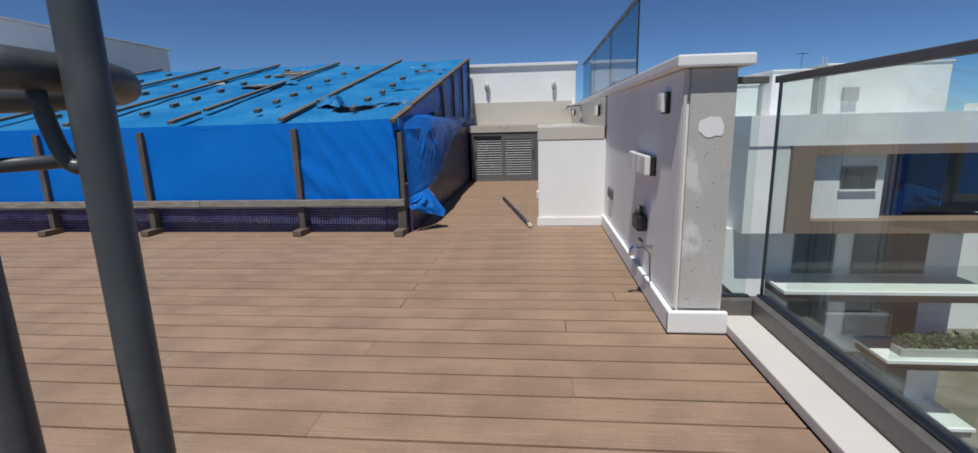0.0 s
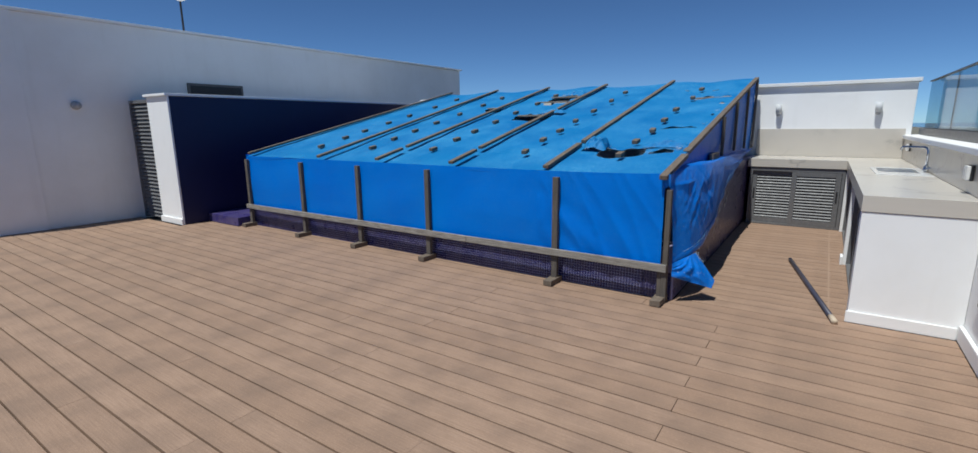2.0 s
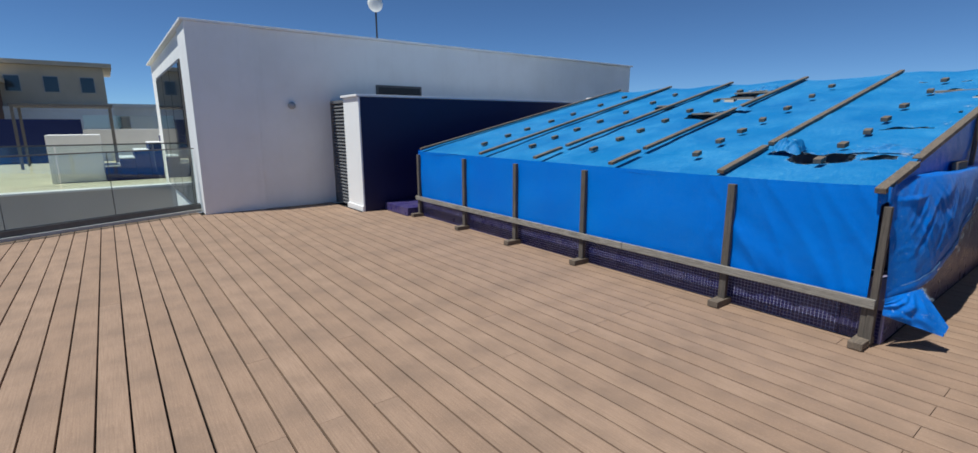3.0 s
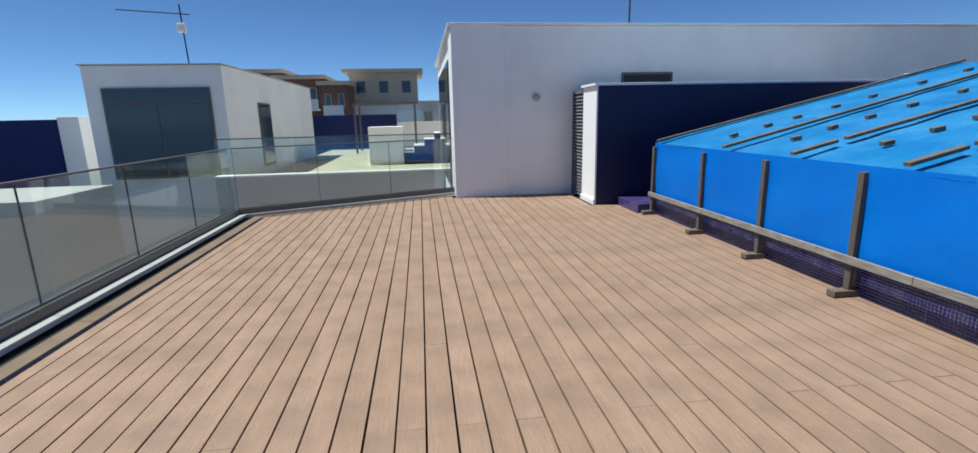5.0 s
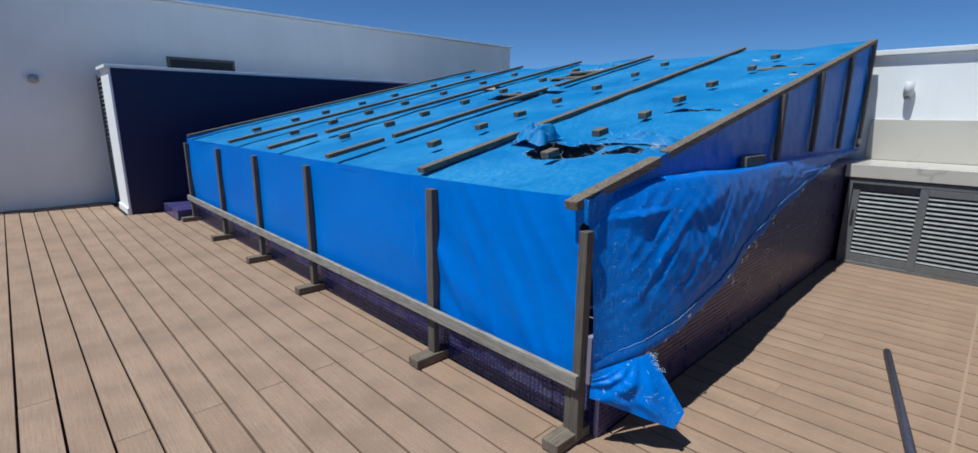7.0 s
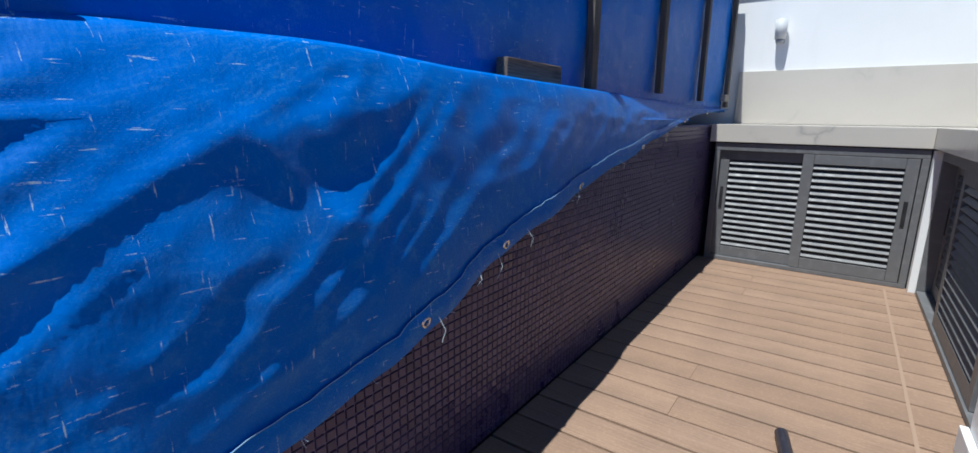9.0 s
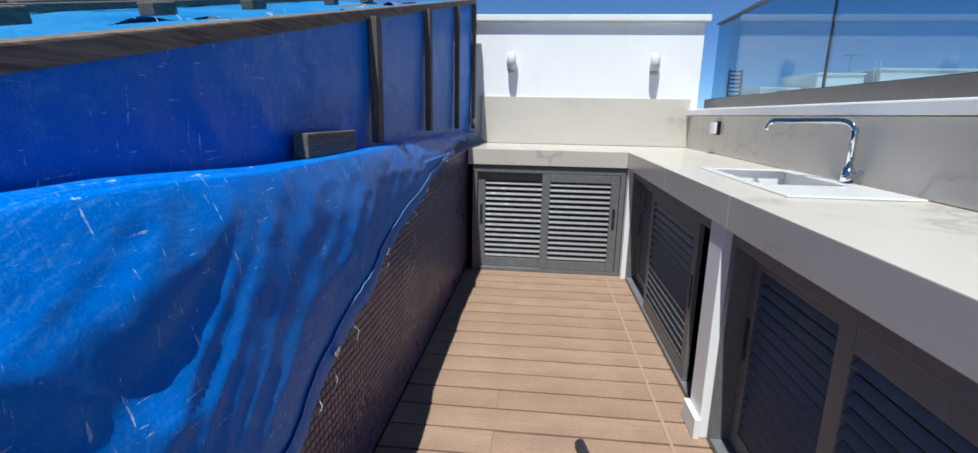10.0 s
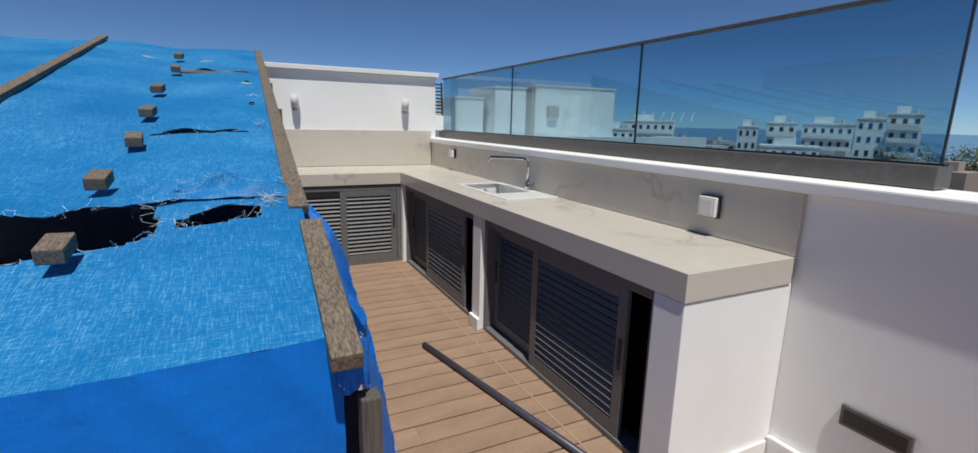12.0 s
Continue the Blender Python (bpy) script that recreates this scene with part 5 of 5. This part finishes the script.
for k in range(420):
    ang, dist = radians(rng.uniform(28, 74)), rng.uniform(70, 330)
    x, y = dist * math.sin(ang), dist * math.cos(ang)
    if (x < 36 and y < 50) or x > 178:
        continue
    s, top = rng.uniform(4, 10), rng.uniform(-11.5, -5.0) + 0.010 * dist
    box(x - s / 2, x + s / 2, y - s / 2, y + s / 2, GROUND, min(top, 0.6), bm=bm)
    if rng.random() < 0.6:
        q = rng.uniform(-s / 4, s / 4)
        box(x + q - 1.1, x + q + 1.1, y - 1, y + 1, min(top, 0.6), min(top, 0.6) + rng.uniform(0.6, 1.6), bm=bm)
for k in range(160):
    ang, dist = radians(rng.uniform(-140, -60)), rng.uniform(75, 240)
    x, y = dist * math.sin(ang), dist * math.cos(ang)
    s, top = rng.uniform(5, 12), rng.uniform(-8, 1.0)
    box(x - s / 2, x + s / 2, y - s / 2, y + s / 2, GROUND, top, bm=bm)
town_mat = material("far_town_walls", (0.5, 0.48, 0.45), 0.9)
isle = town_mat.node_tree.nodes.new("ShaderNodeNewGeometry")
colour(town_mat, ramp(town_mat, isle.outputs["Random Per Island"], [(0.0, (0.62, 0.60, 0.57)), (0.45, (0.42, 0.38, 0.33)), (0.7, (0.24, 0.19, 0.16)), (1.0, (0.66, 0.65, 0.64))]))
solo("far_town", bm, town_mat, (0, 0, GROUND), "crowded pale roofs of the far town", "town", kind="stuff")


def leaf_material():
    mat = material("dark_foliage", (0.05, 0.08, 0.03), 0.7)
    g = mat.node_tree.nodes.new("ShaderNodeNewGeometry")
    colour(mat, mix(mat, g.outputs["Random Per Island"], (0.03, 0.055, 0.02), (0.085, 0.12, 0.045)))
    return mat


foliage = leaf_material()
bark = timber_material("bark", (0.13, 0.10, 0.075), (0.06, 0.05, 0.04))


def tree(x, y, height, spread, seed):
    rnd = random.Random(seed)
    t = thing("tree", (x, y, GROUND), "dark green broad-crowned tree near the sea", "tree", "trees by the sea")
    tr = bmesh.new()
    base = Vector((x, y, GROUND))
    tube([base, base + Vector((0.1, 0.1, height * 0.5)), base + Vector((0.3, 0, height * 0.8))], 0.22, 8, bm=tr)
    for k in range(6):
        a = rnd.uniform(0, 6.28)
        p = base + Vector((0.1, 0.1, height * rnd.uniform(0.4, 0.65)))
        tube([p, p + Vector((math.cos(a) * spread * 0.6, math.sin(a) * spread * 0.6, height * 0.25))], 0.09, 6, bm=tr)
    part("trunk", tr, bark, t)
    cr = bmesh.new()
    hubs = [(rnd.gauss(0, spread * 0.45), rnd.gauss(0, spread * 0.45), height * rnd.uniform(0.5, 1.0)) for k in range(16)]
    for k in range(1100):
        hx, hy, hz = rnd.choice(hubs)
        c = base + Vector((hx + rnd.gauss(0, spread * 0.2), hy + rnd.gauss(0, spread * 0.2), hz + rnd.gauss(0, height * 0.06)))
        u = Vector((rnd.gauss(0, 1), rnd.gauss(0, 1), rnd.gauss(0, 1))).normalized() * rnd.uniform(0.15, 0.38)
        v = u.orthogonal().normalized() * rnd.uniform(0.12, 0.3)
        cr.faces.new([cr.verts.new(c + u), cr.verts.new(c + v), cr.verts.new(c - u), cr.verts.new(c - v)])
    part("crown", cr, foliage, t)


hedge = thing("balcony_hedge", (19.0, 19.9, -8.34), "dark green clipped hedge in a planter on a balcony", "hedge")
part("planter", box(14.3, 24.0, 19.55, 20.15, -8.335, -8.02, 0.02), far_grey, hedge, "low grey planter")
rnd = random.Random(31)
bm = bmesh.new()
for k in range(1800):
    c = Vector((rnd.uniform(14.35, 23.95), rnd.uniform(19.6, 20.1), rnd.uniform(-8.02, -7.52 + 0.06 * math.sin(k))))
    u = Vector((rnd.gauss(0, 1), rnd.gauss(0, 1), rnd.gauss(0, 1))).normalized() * rnd.uniform(0.05, 0.12)
    v = u.orthogonal().normalized() * rnd.uniform(0.04, 0.09)
    bm.faces.new([bm.verts.new(c + u), bm.verts.new(c + v), bm.verts.new(c - u), bm.verts.new(c - v)])
part("foliage", bm, foliage, hedge, "dense dark green leaves")
for k, (x, y, hgt, sp) in enumerate(((120.0, 55.0, 11.5, 5.0), (124.0, 51.0, 12.5, 5.5), (117.0, 49.5, 10.0, 5.0), (128.0, 47.0, 12.0, 5.0), (112.0, 60.0, 9.0, 4.5), (122.0, 44.0, 11.0, 5.5))):
    tree(x, y, hgt, sp, k)


# ---- louvred plant-room door ----
pd = thing("door_1", (-8.9, 4.26, 0.0), "dark louvred metal door between house and water wall", "door", kind="structure")
part("frame", box(-9.245, -9.20, 4.25, 4.31, 0.0, 1.86, 0.003), louvre_metal, pd)
part("frame", box(-8.57, -8.525, 4.25, 4.31, 0.0, 1.86, 0.003), louvre_metal, pd)
part("frame", box(-9.199, -8.571, 4.25, 4.31, 1.81, 1.86, 0.003), louvre_metal, pd)
# added black sheet that paints the shade between the slats
part("gap_shade_sheet", box(-9.199, -8.571, 4.295, 4.305, 0.02, 1.809), black_plastic_and_gap_shade, pd)
for k in range(30):
    z = 0.03 + 0.059 * k
    part("slat", box(-9.198, -8.572, 4.268, 4.275, z, z + 0.055, 0.001, m=Matrix.Rotation(radians(-35), 4, "X")), louvre_metal, pd)


# ---- decking boards ----
PITCH, FIRST = 0.1450, 0.396
board_meshes = {}


def board_mesh(length):
    key = round(length, 2)
    if key not in board_meshes:
        bm = box(-key / 2, key / 2, -(PITCH - 0.010) / 2, (PITCH - 0.010) / 2, -0.025, 0.0, 0.0025)
        me = bpy.data.meshes.new("board")
        bm.to_mesh(me)
        bm.free()
        me.materials.append(deck)
        board_meshes[key] = me
    return board_meshes[key]


rng = random.Random(11)
k0 = math.ceil((-1.33 - FIRST) / PITCH)
for k in range(k0, 60):
    yc = FIRST + (k + 0.5) * PITCH
    if yc > 8.87:
        break
    left = -8.17 - max(0.0, yc + 1.36) * 0.427 if yc < 2.05 else -9.22
    left = max(left, -9.62)
    if yc > 4.2:
        left = -7.87
    right = 1.15 if yc < 2.56 else 0.885
    if yc > 4.83:
        left, right = -0.90, 0.885 if yc < 5.03 else 0.42
    start = -0.49 if k % 2 else -2.29
    start += rng.choice((0.0, 0.0, 0.0, 0.9, -0.6))
    cuts = [c for c in (start + 3.6 * n for n in range(-4, 3)) if left + 0.15 < c < right - 0.15]
    ends = [left] + cuts + [right]
    for a, b in zip(ends, ends[1:]):
        piece("board", board_mesh(b - a - 0.003), floor, ((a + b) / 2, yc + rng.uniform(-0.001, 0.001), rng.uniform(-0.0012, 0.0)))


# ---- mosaic on the pool ----
def mosaic(parent, name, plane, a0, a1, z0, z1, fixed, cell, picked, mat):
    """Tiles proud of the grout: the picked stretch as pieces, the rest joined."""
    h, g, d = cell / 2 - 0.0012, cell / 2 - 0.0030, 0.004
    sign = 1 if plane == "x" else -1

    def local(u, w, out):
        return (out, u, w) if plane == "x" else (u, -out, w)

    one = [local(-h, -h, 0), local(h, -h, 0), local(h, h, 0), local(-h, h, 0), local(-g, -g, d), local(g, -g, d), local(g, g, d), local(-g, g, d)]
    quads = [(4, 5, 6, 7), (0, 1, 5, 4), (1, 2, 6, 5), (2, 3, 7, 6), (3, 0, 4, 7)]
    me1 = bpy.data.meshes.new("tile")
    me1.from_pydata(one, [], quads)
    me1.materials.append(mat)
    verts, faces = [], []
    na, nz = int((a1 - a0) / cell), int((z1 - z0) / cell)
    jit = random.Random(3)
    for i in range(na):
        for j in range(nz):
            u, w = a0 + (i + 0.5) * cell, z0 + (j + 0.5) * cell
            c = (fixed, u, w) if plane == "x" else (u, fixed, w)
            if picked and picked[0] <= u <= picked[1] and picked[2] <= w <= picked[3]:
                piece("tile", me1, parent, c)
                continue
            tilt = jit.uniform(-0.0007, 0.0007)
            n = len(verts)
            base = PLACE[parent.name]
            for q, v in enumerate(one):
                o = tilt if q in (4, 5) else (-tilt if q in (6, 7) else 0)
                p = local(0, 0, o)
                verts.append((c[0] + v[0] + p[0] - base.x, c[1] + v[1] + p[1] - base.y, c[2] + v[2] + p[2] - base.z))
            faces.extend(tuple(n + q for q in f) for f in quads)
    me = bpy.data.meshes.new(name)
    me.from_pydata(verts, [], faces)
    me.materials.append(mat)
    ob = new(name, me)
    ob.parent = parent
    tagged(ob, kind="stuff")
    return ob


mosaic(pool, "side_mosaic", "x", 4.81, 5.095, 0.004, 0.445, POOL_X - 0.006, 0.0255, None, tile)
mosaic(pool, "side_mosaic", "x", 5.10, 9.46, 0.004, POOL_TOP, POOL_X - 0.006, 0.0255, (5.75, 6.26, 0.25, 0.65), tile)
mosaic(pool, "front_mosaic", "y", -7.04, POOL_X - 0.01, 0.004, 0.243, POOL_Y + 0.006, 0.0255, None, front_tile)
